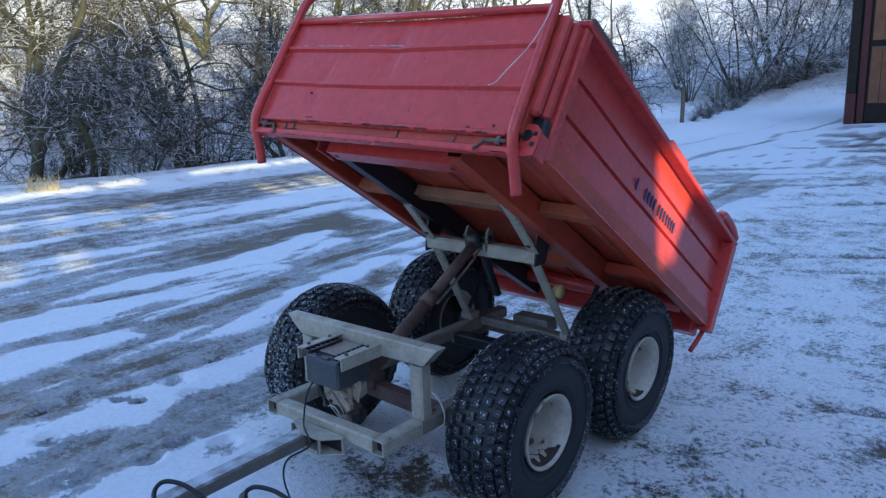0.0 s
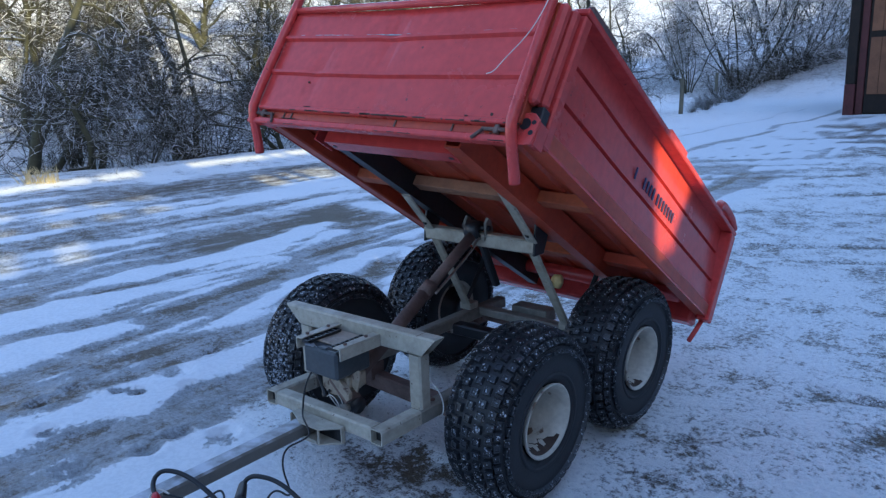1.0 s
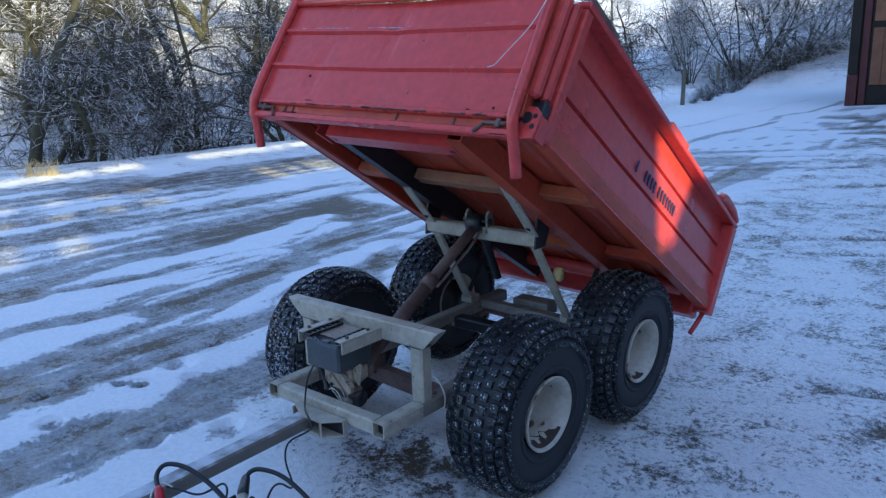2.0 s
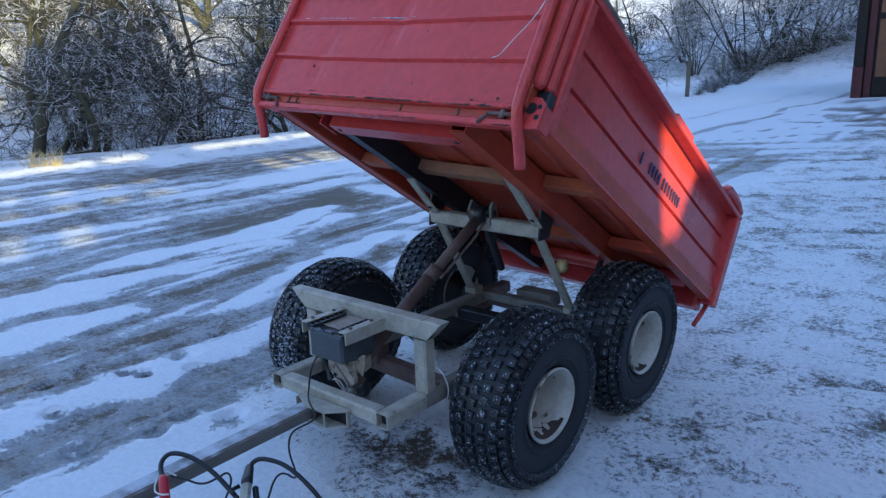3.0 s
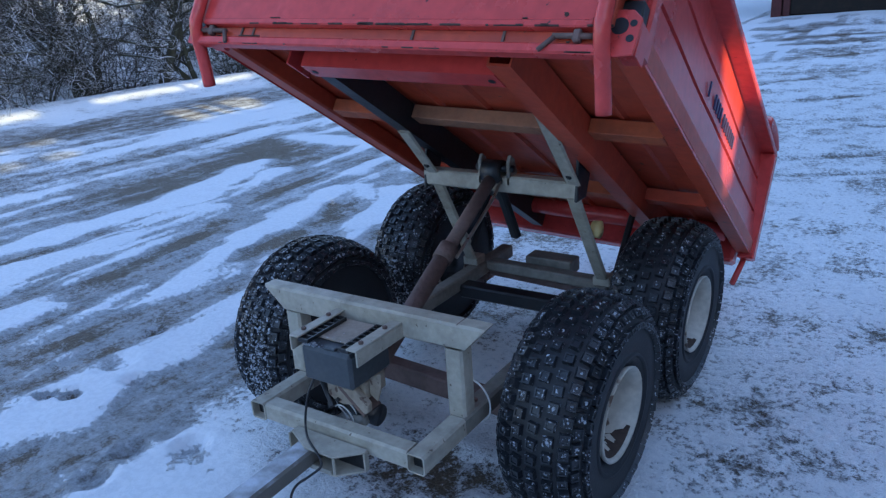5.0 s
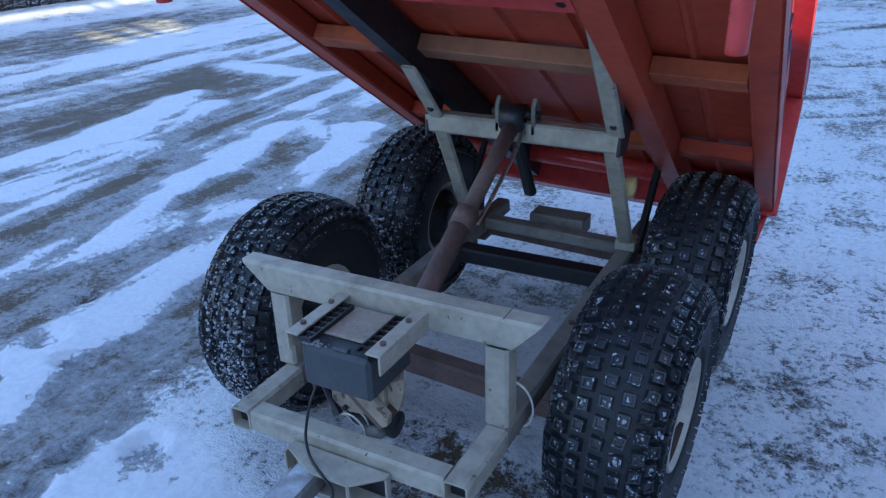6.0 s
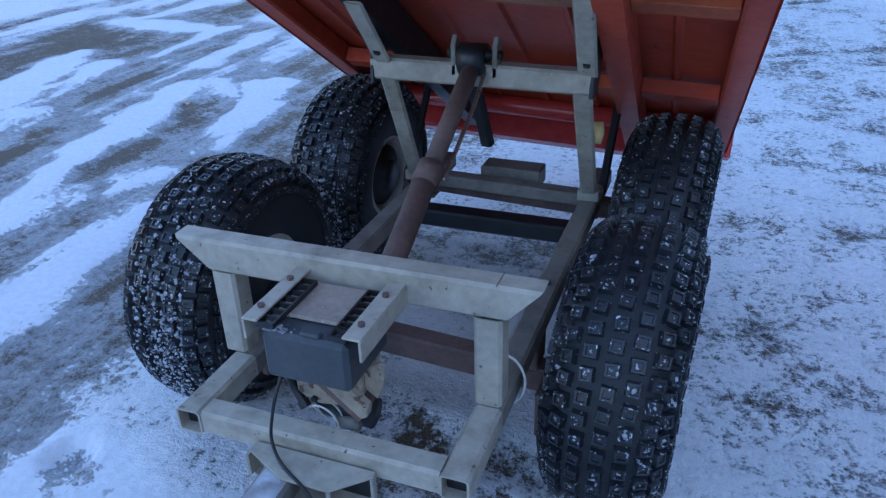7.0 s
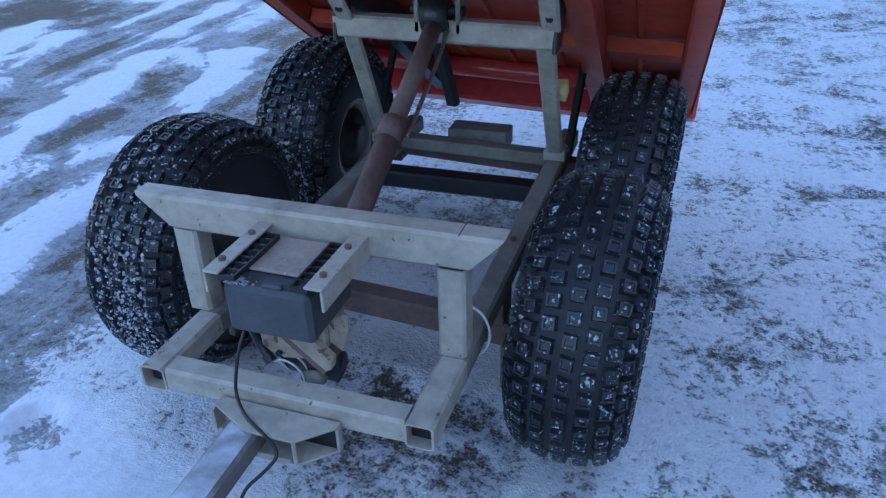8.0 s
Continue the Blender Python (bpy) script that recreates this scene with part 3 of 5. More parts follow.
def build_ground():
    xs, ys = steps(-2.7, 1.9, 0.02, -260, 260, -9.5, 3.0), steps(-0.9, 2.6, 0.02, -160, 420, -1.4, 9.0)
    gx, gy = np.meshgrid(xs, ys)
    cover = cover_of(gx, gy)
    near = np.exp(-((gx / 14) ** 2 + ((gy - 3) / 16) ** 2))
    z = land(gx, gy)
    z = z + near * (0.017 * (smooth01(0.25, 0.85, cover) - 0.9) + 0.018 * (cloud(gx * 2.5, gy * 2.5, 51) - 0.5) + 0.010 * (cloud(gx * 9, gy * 7, 61) - 0.5))
    z = z + (1 - near) * 0.25 * (cloud(gx * 0.25, gy * 0.25, 71) - 0.5)
    for x0, y0, r, deep in PITS:
        q = ((gx - x0) ** 2 + (gy - y0) ** 2) / r ** 2
        z = z - deep * np.exp(-q * q) + 0.006 * np.exp(-((np.sqrt(q) - 1.5) ** 2) * 4)
    # cover drops inside the footprints, painting the shade of their depth
    for x0, y0, r, deep in PITS[2:9]:
        cover = cover - 0.34 * np.exp(-(((gx - x0) ** 2 + (gy - y0) ** 2) / (r * 0.9) ** 2) ** 2)
    for x0, y0, r, deep in PITS[:2]:
        cover = cover - 1.0 * np.exp(-(((gx - x0) ** 2 + (gy - y0) ** 2) / (r * 0.95) ** 2) ** 2)
    ny, nx = gx.shape
    co = np.stack([gx, gy, z], -1).reshape(-1, 3)
    i = (np.arange(ny - 1)[:, None] * nx + np.arange(nx - 1)[None, :]).ravel()
    faces = np.stack([i, i + 1, i + nx + 1, i + nx], 1)
    me = bpy.data.meshes.new("ground")
    me.vertices.add(len(co))
    me.vertices.foreach_set("co", co.astype(np.float32).ravel())
    me.loops.add(faces.size)
    me.polygons.add(len(faces))
    me.polygons.foreach_set("loop_start", np.arange(0, faces.size, 4, dtype=np.int32))
    me.loops.foreach_set("vertex_index", faces.astype(np.int32).ravel())
    me.update(calc_edges=True)
    at = me.attributes.new("cover", 'FLOAT', 'POINT')
    at.data.foreach_set("value", cover.astype(np.float32).ravel())
    bx = gritty_from(gy)
    grit = 0.26 + 0.74 * smooth01(bx - 0.15, bx + 0.2, gx + 0.3 * (cloud(gx * 2, gy * 2, 57) - 0.5)) + 0.5 * smooth01(-1.0, 1.0, verge(gy) - gx) + 0.3 * (1 - smooth01(-5.2, -4.2, gx))
    at = me.attributes.new("grit", 'FLOAT', 'POINT')
    at.data.foreach_set("value", np.clip(grit, 0, 1).astype(np.float32).ravel())
    me.materials.append(SNOW)
    me.shade_smooth()
    return tagged(new("ground", me), "trodden snow with bare gravel wheel lanes in a farmyard", "ground", kind="structure")


build_ground()


def height(x, y):
    return float(land(np.array(x, float), np.array(y, float)))


# ---- trailer ----
trailer = tagged(empty("tipping_trailer"), "red four-wheeled tipping trailer with raised bed and grey chassis on snow", "trailer")

# chassis
chassis = part("chassis", tube_square((-0.2245, 0.026, 0.318), (0.2245, 0.026, 0.318), 0.048, 0.048), GREY, trailer, "grey-green welded steel tube frame")


def on_chassis(name, bm, mat, label="", smooth=False):
    return part(name, bm, mat, chassis, label, smooth)


for sx in (-1, 1):
    # one rail in two tones: the light on its front end is painted in
    on_chassis("front_rail_end", tube_square((sx * 0.25, 0.0, 0.318), (sx * 0.25, 0.178, 0.318), 0.05, 0.05), GREY)
    on_chassis("side_rail", tube_square((sx * 0.25, 0.1805, 0.318), (sx * 0.25, 1.34, 0.318), 0.05, 0.05), GREY_DARK, "grimy grey-brown frame rail, darker toned behind its lit front end")
    for y, z in ((0.26, 0.343), (0.62, 0.343)):
        on_chassis("rail_bolt", bolt(sx * 0.25, y, z, (0, 0, 1), 0.008, 0.006), RUST)
    # black plate that stands in for the shade inside the open tube
    on_chassis("rail_dark_plug", box(sx * 0.25 - 0.0205, sx * 0.25 + 0.0205, 0.022, 0.027, 0.2975, 0.3385, 0), BLACK_STEEL)
on_chassis("cross_member", tube_square((-0.224, 1.165, 0.327), (0.224, 1.150, 0.324), 0.055, 0.037), GREY_DARK)
on_chassis("cross_member", tube_square((-0.224, 0.975, 0.296), (0.224, 0.978, 0.296), 0.062, 0.048), BLACK_STEEL)
on_chassis("spacer_block", box(-0.098, 0.085, 1.205, 1.285, 0.306, 0.362, 0.004), GREY_DARK, "dark wooden packing block on the cross member")
# upright goal with its mitred top bar
on_chassis("bolster_bar", tube_square((-0.363, 0.203, 0.553), (0.337, 0.208, 0.553), 0.05, 0.066, cut0=0.075, cut1=0.062), GREY, "grey steel support bar with mitred ends")
on_chassis("weld_seam", box(0.2605, 0.2625, 0.183, 0.231, 0.5855, 0.5866, 0), RUST, "rusty seam across the support bar")
for x in (-0.271, 0.247):
    on_chassis("upright", tube_square((x, 0.206, 0.343), (x, 0.206, 0.5195), 0.05, 0.05, up=(0, 1, 0)), GREY)
# drawbar bracket: an angled box with open ends below the front tube
PLAN = [(-0.107, -0.003), (0.116, -0.003), (0.116, -0.016), (0.062, -0.066), (-0.025, -0.066), (-0.107, -0.026)]
bracket = on_chassis("drawbar_bracket", prism(PLAN, "z", 0.312, 0.317, 0.0008), GREY, "angled grey drawbar bracket with open ends")
part("floor_plate", prism(PLAN, "z", 0.262, 0.267, 0.0008), GREY, bracket)
part("back_plate", box(-0.107, 0.116, -0.008, -0.003, 0.2672, 0.3118, 0), GREY, bracket)
part("end_plate", box(0.112, 0.117, -0.018, -0.0085, 0.2672, 0.3118, 0), GREY, bracket)
part("end_plate", box(-0.111, -0.106, -0.034, -0.0085, 0.2672, 0.3118, 0), GREY, bracket)
part("stiffener", box(-0.075, -0.071, -0.038, -0.0085, 0.2672, 0.3118, 0), GREY, bracket)
part("corner_weld", sweep([(0.060, -0.062, 0.2672), (0.060, -0.062, 0.3118)], 0.004, 6), GREY, bracket)
part("front_lip", box(-0.01, 0.052, -0.0665, -0.0625, 0.2672, 0.275, 0), GREY, bracket)
# black sheet before the back plate paints the bracket's inner shade
part("dark_backing", box(-0.068, 0.108, -0.014, -0.0085, 0.2675, 0.3115, 0), BLACK_STEEL, bracket)
on_chassis("drawbar", tube_square((-0.039, -0.016, 0.2895), (-0.012, -1.45, 0.285), 0.062, 0.0425, 0.005), SNOWED_STEEL, "long grey square drawbar dusted with snow")
# axles and hub flanges
for y, za, zb in ((0.487, 0.220, 0.198), (1.182, 0.306, 0.290)):
    axle = on_chassis("axle_tube", tube_square((-0.335, y + 0.012, za), (0.335, y - 0.010, zb), 0.055, 0.06 if y < 1 else 0.05), RUST, "rust-brown square axle tube")
    for sx in (-1, 1):
        on_chassis("axle_flange", box(sx * 0.310 - 0.008, sx * 0.310 + 0.008, y - (0.18 if y < 1 else 0.06), y + 0.06, 0.18 if y < 1 else 0.2, 0.285 if y < 1 else 0.325, 0.003), RUST)
        on_chassis("axle_mount", box(sx * 0.25 - 0.022, sx * 0.25 + 0.022, y - 0.035, y + 0.035, 0.225 if y < 1 else 0.262, 0.2925, 0.003), RUST)


# wheels
TYRE_R, RIM_R = 0.287, 0.120


def tyre_profile():
    """Half-section points of the carcass, (x, radius), from the inner bead over the tread to the outer bead."""
    pts = [(-0.085, RIM_R), (-0.103, RIM_R + 0.022), (-0.110, 0.175), (-0.111, 0.208), (-0.105, 0.240), (-0.090, 0.264), (-0.066, 0.2785), (-0.035, 0.2855)]
    return pts + [(0.0, TYRE_R + 0.001)] + [(-x, r) for x, r in reversed(pts)]


def tyre_mesh():
    return lathe(tyre_profile(), 64)


def tread_mesh():
    """Square tread blocks with sunken middles, in staggered columns over the section."""
    bm = bmesh.new()
    rng = random.Random(4)
    # (x, radius, tilt of the normal, width, length)
    columns = [(-0.107, 0.232, -72, 0.016, 0.032), (-0.094, 0.2595, -50, 0.024, 0.028), (-0.074, 0.2755, -26, 0.027, 0.027), (-0.039, 0.285, -9, 0.027, 0.027), (0.0, 0.2875, 0, 0.027, 0.027),
               (0.039, 0.285, 9, 0.027, 0.027), (0.074, 0.2755, 26, 0.027, 0.027), (0.094, 0.2595, 50, 0.024, 0.028), (0.107, 0.232, 72, 0.016, 0.032)]
    count = 46
    for c, (x, r, tilt, w, ln) in enumerate(columns):
        for k in range(count):
            a = 2 * math.pi * (k + (0.5 if c % 2 else 0.0)) / count + c * 0.012
            m = pose(0, 0, 0, math.degrees(a), 0, 0) @ Matrix.Translation((x, 0, r)) @ pose(0, 0, 0, 0, tilt, rng.uniform(-5, 5))
            h = 0.0125 + rng.uniform(-0.001, 0.001)
            rings = []
            for f, z in ((1.0, -0.003), (0.84, h), (0.55, h), (0.5, h - 0.003)):
                rings.append([bm.verts.new(m @ Vector((sx * w / 2 * f, sy * ln / 2 * f, z))) for sx, sy in ((-1, -1), (1, -1), (1, 1), (-1, 1))])
            for p, q in zip(rings, rings[1:]):
                for i in range(4):
                    bm.faces.new((p[i], p[(i + 1) % 4], q[(i + 1) % 4], q[i]))
            bm.faces.new(rings[-1])
    return bm


def tread_scrap_mesh():
    """Pale scraps in sunken middles of some tread blocks: packed snow and painted glints."""
    bm = bmesh.new()
    rng = random.Random(9)
    for c, (x, r, tilt) in enumerate(((-0.074, 0.2755, -26), (-0.039, 0.285, -9), (0.0, 0.2875, 0), (0.039, 0.285, 9), (0.074, 0.2755, 26), (0.094, 0.2595, 50)), 2):
        for k in range(46):
            if rng.random() < 0.4:
                continue
            a = 2 * math.pi * (k + (0.5 if c % 2 else 0.0)) / 46 + c * 0.012
            m = pose(0, 0, 0, math.degrees(a), 0, 0) @ Matrix.Translation((x, 0, r)) @ pose(0, 0, 0, 0, tilt, 0)
            size = rng.choice((0.25, 0.35, 0.45, 0.6, 0.8))
            n = 7
            mid = bm.verts.new(m @ Vector((0.002 * rng.uniform(-1, 1), 0.002 * rng.uniform(-1, 1), 0.0130)))
            ring = []
            for i in range(n):
                f = 0.0085 * size * rng.uniform(0.2, 1.2)
                ring.append(bm.verts.new(m @ Vector((f * math.cos(6.283 * i / n) + 0.003 * (1 - size) * rng.uniform(-1, 1), f * math.sin(6.283 * i / n), 0.0098))))
            for i in range(n):
                bm.faces.new((mid, ring[i], ring[(i + 1) % n]))
    return bm


def dusting_mesh(seed, count, mid, spread):
    """Scraps of trodden snow clinging between and on the tread blocks, thickest round one angle (degrees from the top)."""
    bm = bmesh.new()
    rng = random.Random(seed)
    outline = tyre_profile()
    xs, rs = [q[0] for q in outline[4:-4]], [q[1] for q in outline[4:-4]]
    for _ in range(count):
        x = rng.triangular(-0.088, 0.088, -0.035)
        a = radians(rng.gauss(mid, spread))
        r = float(np.interp(x, xs, rs))
        lift = rng.choice((0.0012, 0.0012, 0.0135))
        tilt = 330 * x * abs(x) / 0.09 if abs(x) > 0.03 else 200 * x
        m = pose(0, 0, 0, math.degrees(a), 0, 0) @ Matrix.Translation((x, 0, r + lift)) @ pose(0, 0, 0, 0, tilt, rng.uniform(0, 360))
        size, n = rng.choice((0.002, 0.0025, 0.003, 0.004, 0.006)), 6
        ring = [bm.verts.new(m @ Vector((size * rng.uniform(0.4, 1.3) * math.cos(6.283 * i / n), size * rng.uniform(0.4, 1.3) * math.sin(6.283 * i / n), -0.0015))) for i in range(n)]
        top = bm.verts.new(m @ Vector((0, 0, 0.0012 + 0.2 * size)))
        for i in range(n):
            bm.faces.new((top, ring[i], ring[(i + 1) % n]))
    return bm


def rim_mesh():
    return lathe([(-0.092, RIM_R + 0.006), (-0.088, RIM_R - 0.006), (-0.06, 0.100), (-0.035, 0.098), (-0.030, 0.04), (-0.029, 0.0005), (-0.022, 0.0005), (-0.022, 0.04), (-0.027, 0.086), (-0.01, 0.095), (0.06, 0.100), (0.098, RIM_R - 0.006), (0.107, RIM_R), (0.110, RIM_R + 0.004), (0.106, RIM_R + 0.007), (0.095, RIM_R + 0.004)], 48)


def build_wheel():
    # the hub's wide black flange is added to paint the rim's back dark
    hub = part("wheel", lathe([(-0.10, 0.0005), (-0.10, 0.05), (-0.078, 0.052), (-0.076, 0.094), (-0.066, 0.095), (-0.06, 0.06), (-0.036, 0.06), (-0.0355, 0.0005)], 32), BLACK_STEEL, trailer, "balloon wheel with knobbly black tyre and cream rim", True)
    part("tyre", tyre_mesh(), RUBBER_WALL, hub, "wide black balloon tyre", True)
    tagged(part("tread", tread_mesh(), RUBBER, hub, "knobbly square tread blocks with snow grit and painted glints"), kind="stuff")
    tagged(part("snow_and_glint_scraps", tread_scrap_mesh(), PACKED_SNOW, hub, "scraps of packed snow and painted glints in the tread blocks"), kind="stuff")
    lathe_ring = lathe([(0.104, 0.150), (0.1115, 0.153), (0.1115, 0.160), (0.105, 0.164)], 64)
    part("bead_ring", lathe_ring, RUBBER_WALL, hub, "", True)
    part("inner_lip", lathe([(-0.084, 0.108), (-0.090, 0.1125), (-0.090, 0.1165), (-0.084, 0.119)], 48), RIM_CREAM, hub, "", True)
    part("rim", rim_mesh(), RIM_CREAM, hub, "chipped cream-painted steel rim", True)
    for k in range(4):
        a = math.pi / 4 + k * math.pi / 2
        part("wheel_nut", bolt(-0.0225, 0.055 * math.cos(a), 0.055 * math.sin(a), (1, 0, 0), 0.008, 0.012), RUST, hub)
    return hub


first = build_wheel()
first.matrix_basis = pose(0.4485, 0.475, 0.276, 0, 2.3, -1.5)


def rust_patch(parent, mid, span, seed):
    """Chipped rusty paint low in the dish, with a torn upper edge."""
    rng = random.Random(seed)
    bm = bmesh.new()
    rows = []
    for k in range(15):
        a = radians(mid + span * (k / 14 - 0.5))
        deep = 0.10 - (0.10 - 0.03) * (1 - abs(k / 7 - 1) ** 2) * rng.uniform(0.55, 1.0)
        row = []
        for x in (0.0995, 0.09, deep):
            r = np.interp(x, (-0.01, 0.06, 0.098, 0.107), (0.095, 0.100, RIM_R - 0.006, RIM_R)) - 0.0012
            row.append(bm.verts.new((x, r * math.cos(a), r * math.sin(a))))
        rows.append(row)
    for p, q in zip(rows, rows[1:]):
        for i in range(2):
            bm.faces.new((p[i], p[i + 1], q[i + 1], q[i]))
    return part("rust_patch", bm, RUST_DARK, parent, "brown rust where the rim paint has chipped")


rear = copy_thing(first, pose(0.4485, 1.153, 0.275, 77, 2.3, -1.5))
far_front = copy_thing(first, pose(-0.4773, 0.487, 0.303, 31, -2.3, 178.5))
far_rear = copy_thing(first, pose(-0.4773, 1.171, 0.314, 143, -2.3, 178.5))
for wheel, seed, count, at in ((far_front, 5, 1300, -128), (far_rear, 6, 900, 115)):
    tagged(part("clinging_snow", dusting_mesh(seed, count, at, 32), PACKED_SNOW, wheel, "scraps of snow clinging to the tread"), kind="stuff")
rust_patch(first, -95, 100, 3)
rust_patch(rear, -172, 45, 5)

# lifting gear
ram = part("hydraulic_ram", sweep([(-0.004, 0.10, 0.356), (0.0095, 0.525, 0.611)], 0.0245, 20), RUST, trailer, "rust-brown hydraulic tipping ram", True)
part("ram_collar", sweep([(0.0085, 0.505, 0.599), (0.0105, 0.548, 0.6248)], 0.0285, 20), RUST, ram, "", True)
part("piston_rod", sweep([(0.0095, 0.525, 0.611), (0.018, 0.785, 0.767)], 0.020, 18), RUST, ram, "worn piston rod", True)
part("ram_hose", sweep([(0.040, 0.535, 0.600), (0.044, 0.60, 0.638), (0.048, 0.74, 0.718), (0.047, 0.79, 0.76)], 0.005, 8, None, True, 2), CHROME, ram, "pale grease-streaked hydraulic pipe", True)
part("ram_eye", lathe([(-0.03, 0.016), (-0.03, 0.036), (0.03, 0.036), (0.03, 0.016)], 20, None, (0.018, 0.805, 0.785)), BLACK_STEEL, ram, "black greasy ram eye", True)
cross = part("lift_bar", tube_square((-0.240, 0.825, 0.750), (0.285, 0.825, 0.746), 0.05, 0.052), GREY, trailer, "grey lifting bar across the tipping arms")
for x in (-0.03, 0.068):
    part("lug", prism([(0.80, 0.745), (0.80, 0.815), (0.815, 0.836), (0.835, 0.822), (0.85, 0.775)], "x", x - 0.006, x + 0.006, 0.002), GREY_DARK, cross)
part("pivot_pin", sweep([(-0.045, 0.812, 0.795), (0.082, 0.812, 0.795)], 0.011, 12), BLACK_STEEL, cross, "", True)
part("hanging_link", tube_square((-0.018, 0.865, 0.775), (0.004, 0.955, 0.53), 0.034, 0.026, 0.004), BLACK_STEEL, cross, "black greasy link hanging behind the ram")
for sx, top_x, low_x in ((-1, -0.21, -0.262), (1, 0.262, 0.250)):
    arm = part("lift_arm", tube_square((low_x, 1.10, 0.352), (top_x, 0.835, 0.722), 0.045, 0.014, 0.003, up=(0, 1, 1)), GREY, trailer, "grey flat lifting arm")
    part("arm_bolt", bolt(low_x + sx * 0.026, 1.105, 0.365, (sx, 0, 0), 0.012, 0.012), RUST, arm)
    part("arm_foot", box(low_x - 0.03, low_x + 0.03, 1.08, 1.14, 0.344, 0.375, 0.003), GREY, arm)
    back = part("rear_arm", tube_square((low_x + sx * 0.03, 1.12, 0.352), (low_x + sx * 0.035, 1.33, 0.60), 0.024, 0.012, 0.002, up=(0, -1, 1)), BLACK_STEEL, trailer, "dark rear tipping link")
    plate = part("link_plate", prism([(0.795, 0.715), (0.86, 0.715), (0.90, 0.80), (0.88, 0.93), (0.835, 0.93), (0.805, 0.80)], "x", top_x + sx * 0.026 - 0.005, top_x + sx * 0.026 + 0.005, 0.002), BLACK_STEEL, trailer, "greasy hinge plate with pale front beside the lifting bar")
    x0, x1, y1, z1 = (-0.207, -0.198, 0.655, 0.925) if sx < 0 else (0.277, 0.300, 0.53, 1.050)
    strap = tube_square((x0, 0.806, 0.765), (x1, y1, z1), 0.044, 0.009, 0.003, up=(0, -1, 0))
    part("plate_front", strap, GREY, plate, "long grey strap up to the floor beam")
    part("plate_bolt", bolt(x0 + 0.1 * (x1 - x0), 0.776, 0.795, (0, -0.77, 0.64), 0.01, 0.010), BLACK_STEEL, plate)
part("grease_cap", lathe([(-0.015, 0.004), (-0.013, 0.026), (0.012, 0.028), (0.018, 0.004)], 16, None, (0.279, 0.975, 0.58)), YELLOW, trailer, "faded yellow plastic cap by the tipping arm", True)

# battery box and pump
battery = part("battery_box", box(-0.080, 0.074, 0.016, 0.165, 0.446, 0.538, 0.008), BATTERY, trailer, "dusty dark plastic battery box under two grey clamps")
part("battery_lid", box(-0.072, 0.066, 0.060, 0.17, 0.5385, 0.547, 0.004), BATTERY_TOP, battery, "dusty brown battery lid with snow grains")
part("terminal", box(-0.010, 0.026, 0.020, 0.036, 0.5385, 0.5455, 0.003), BATTERY, battery)
for sx, x0, x1 in ((-1, -0.104, -0.075), (1, 0.073, 0.105)):
    cl = part("clamp", box(x0, x1, 0.008, 0.182, 0.558, 0.563, 0.0015), GREY, battery, "grey angle-iron clamp")
    xo = x0 if sx < 0 else x1
    part("clamp_flange", box(min(xo, xo - sx * 0.005), max(xo, xo - sx * 0.005), 0.008, 0.182, 0.522, 0.5575, 0.001), GREY, cl)
    for y in (0.045, 0.135):
        part("clamp_bolt", bolt((x0 + x1) / 2, y, 0.563, (0, 0, 1), 0.006, 0.006), RUST, cl)
    rack = bmesh.new()
    xa, xb = (x1 - 0.004, x1 + 0.026) if sx < 0 else (x0 - 0.026, x0 + 0.004)
    box(xa, xa + 0.004, 0.012, 0.155, 0.5485, 0.5575, 0, rack)
    box(xb - 0.004, xb, 0.012, 0.155, 0.5485, 0.5575, 0, rack)
    for k in range(8):
        y = 0.012 + k * 0.0199
        box(xa + 0.004, xb - 0.004, y, y + 0.004, 0.5485, 0.5575, 0, rack)
    part("slotted_strip", rack, BLACK_PLASTIC, battery, "black slotted plastic strip")
snow_rng, scraps = random.Random(31), bmesh.new()
for k in range(70):
    x, y = -0.078 + abs(snow_rng.gauss(0, 0.022)), 0.018 + abs(snow_rng.gauss(0, 0.010))
    w = snow_rng.uniform(0.0012, 0.0045)
    box(x, x + w, y, y + w * snow_rng.uniform(0.6, 1.2), 0.5382, 0.5385 + w * 0.6, 0, scraps)
tagged(part("snow_crumbs", scraps, PACKED_SNOW, battery, "snow crumbs on the battery corner"), kind="stuff")
pump = part("pump_block", prism([(-0.065, 0.440), (-0.064, 0.380), (-0.058, 0.374), (-0.025, 0.360), (0.030, 0.368), (0.062, 0.395), (0.062, 0.440)], "y", 0.072, 0.152, 0.003), CREAM_METAL, trailer, "cream-painted hydraulic pump block")
part("pump_plate", prism([(-0.008, 0.428), (0.066, 0.364), (0.078, 0.372), (0.081, 0.394), (0.009, 0.456)], "y", 0.054, 0.0715, 0.002), CREAM_METAL, pump, "slanted pale pump plate")
part("plate_edge", prism([(-0.014, 0.418), (0.060, 0.354), (0.066, 0.3635), (-0.008, 0.4275)], "y", 0.056, 0.12, 0.001), RUST, pump, "rusty underside of the pump plate")
part("pump_bracket", prism([(0.0625, 0.445), (0.094, 0.466), (0.102, 0.462), (0.098, 0.425), (0.0845, 0.388), (0.0625, 0.405)], "y", 0.085, 0.092, 0.0015), CREAM_METAL, pump)
part("pump_motor", sweep([(-0.035, 0.115, 0.335), (0.062, 0.115, 0.328)], 0.028, 18), BLACK_STEEL, pump, "black pump motor", True)
part("pump_union", sweep([(0.005, 0.085, 0.318), (0.046, 0.078, 0.330)], [0.011, 0.013], 12), GREY_DARK, pump, "", True)
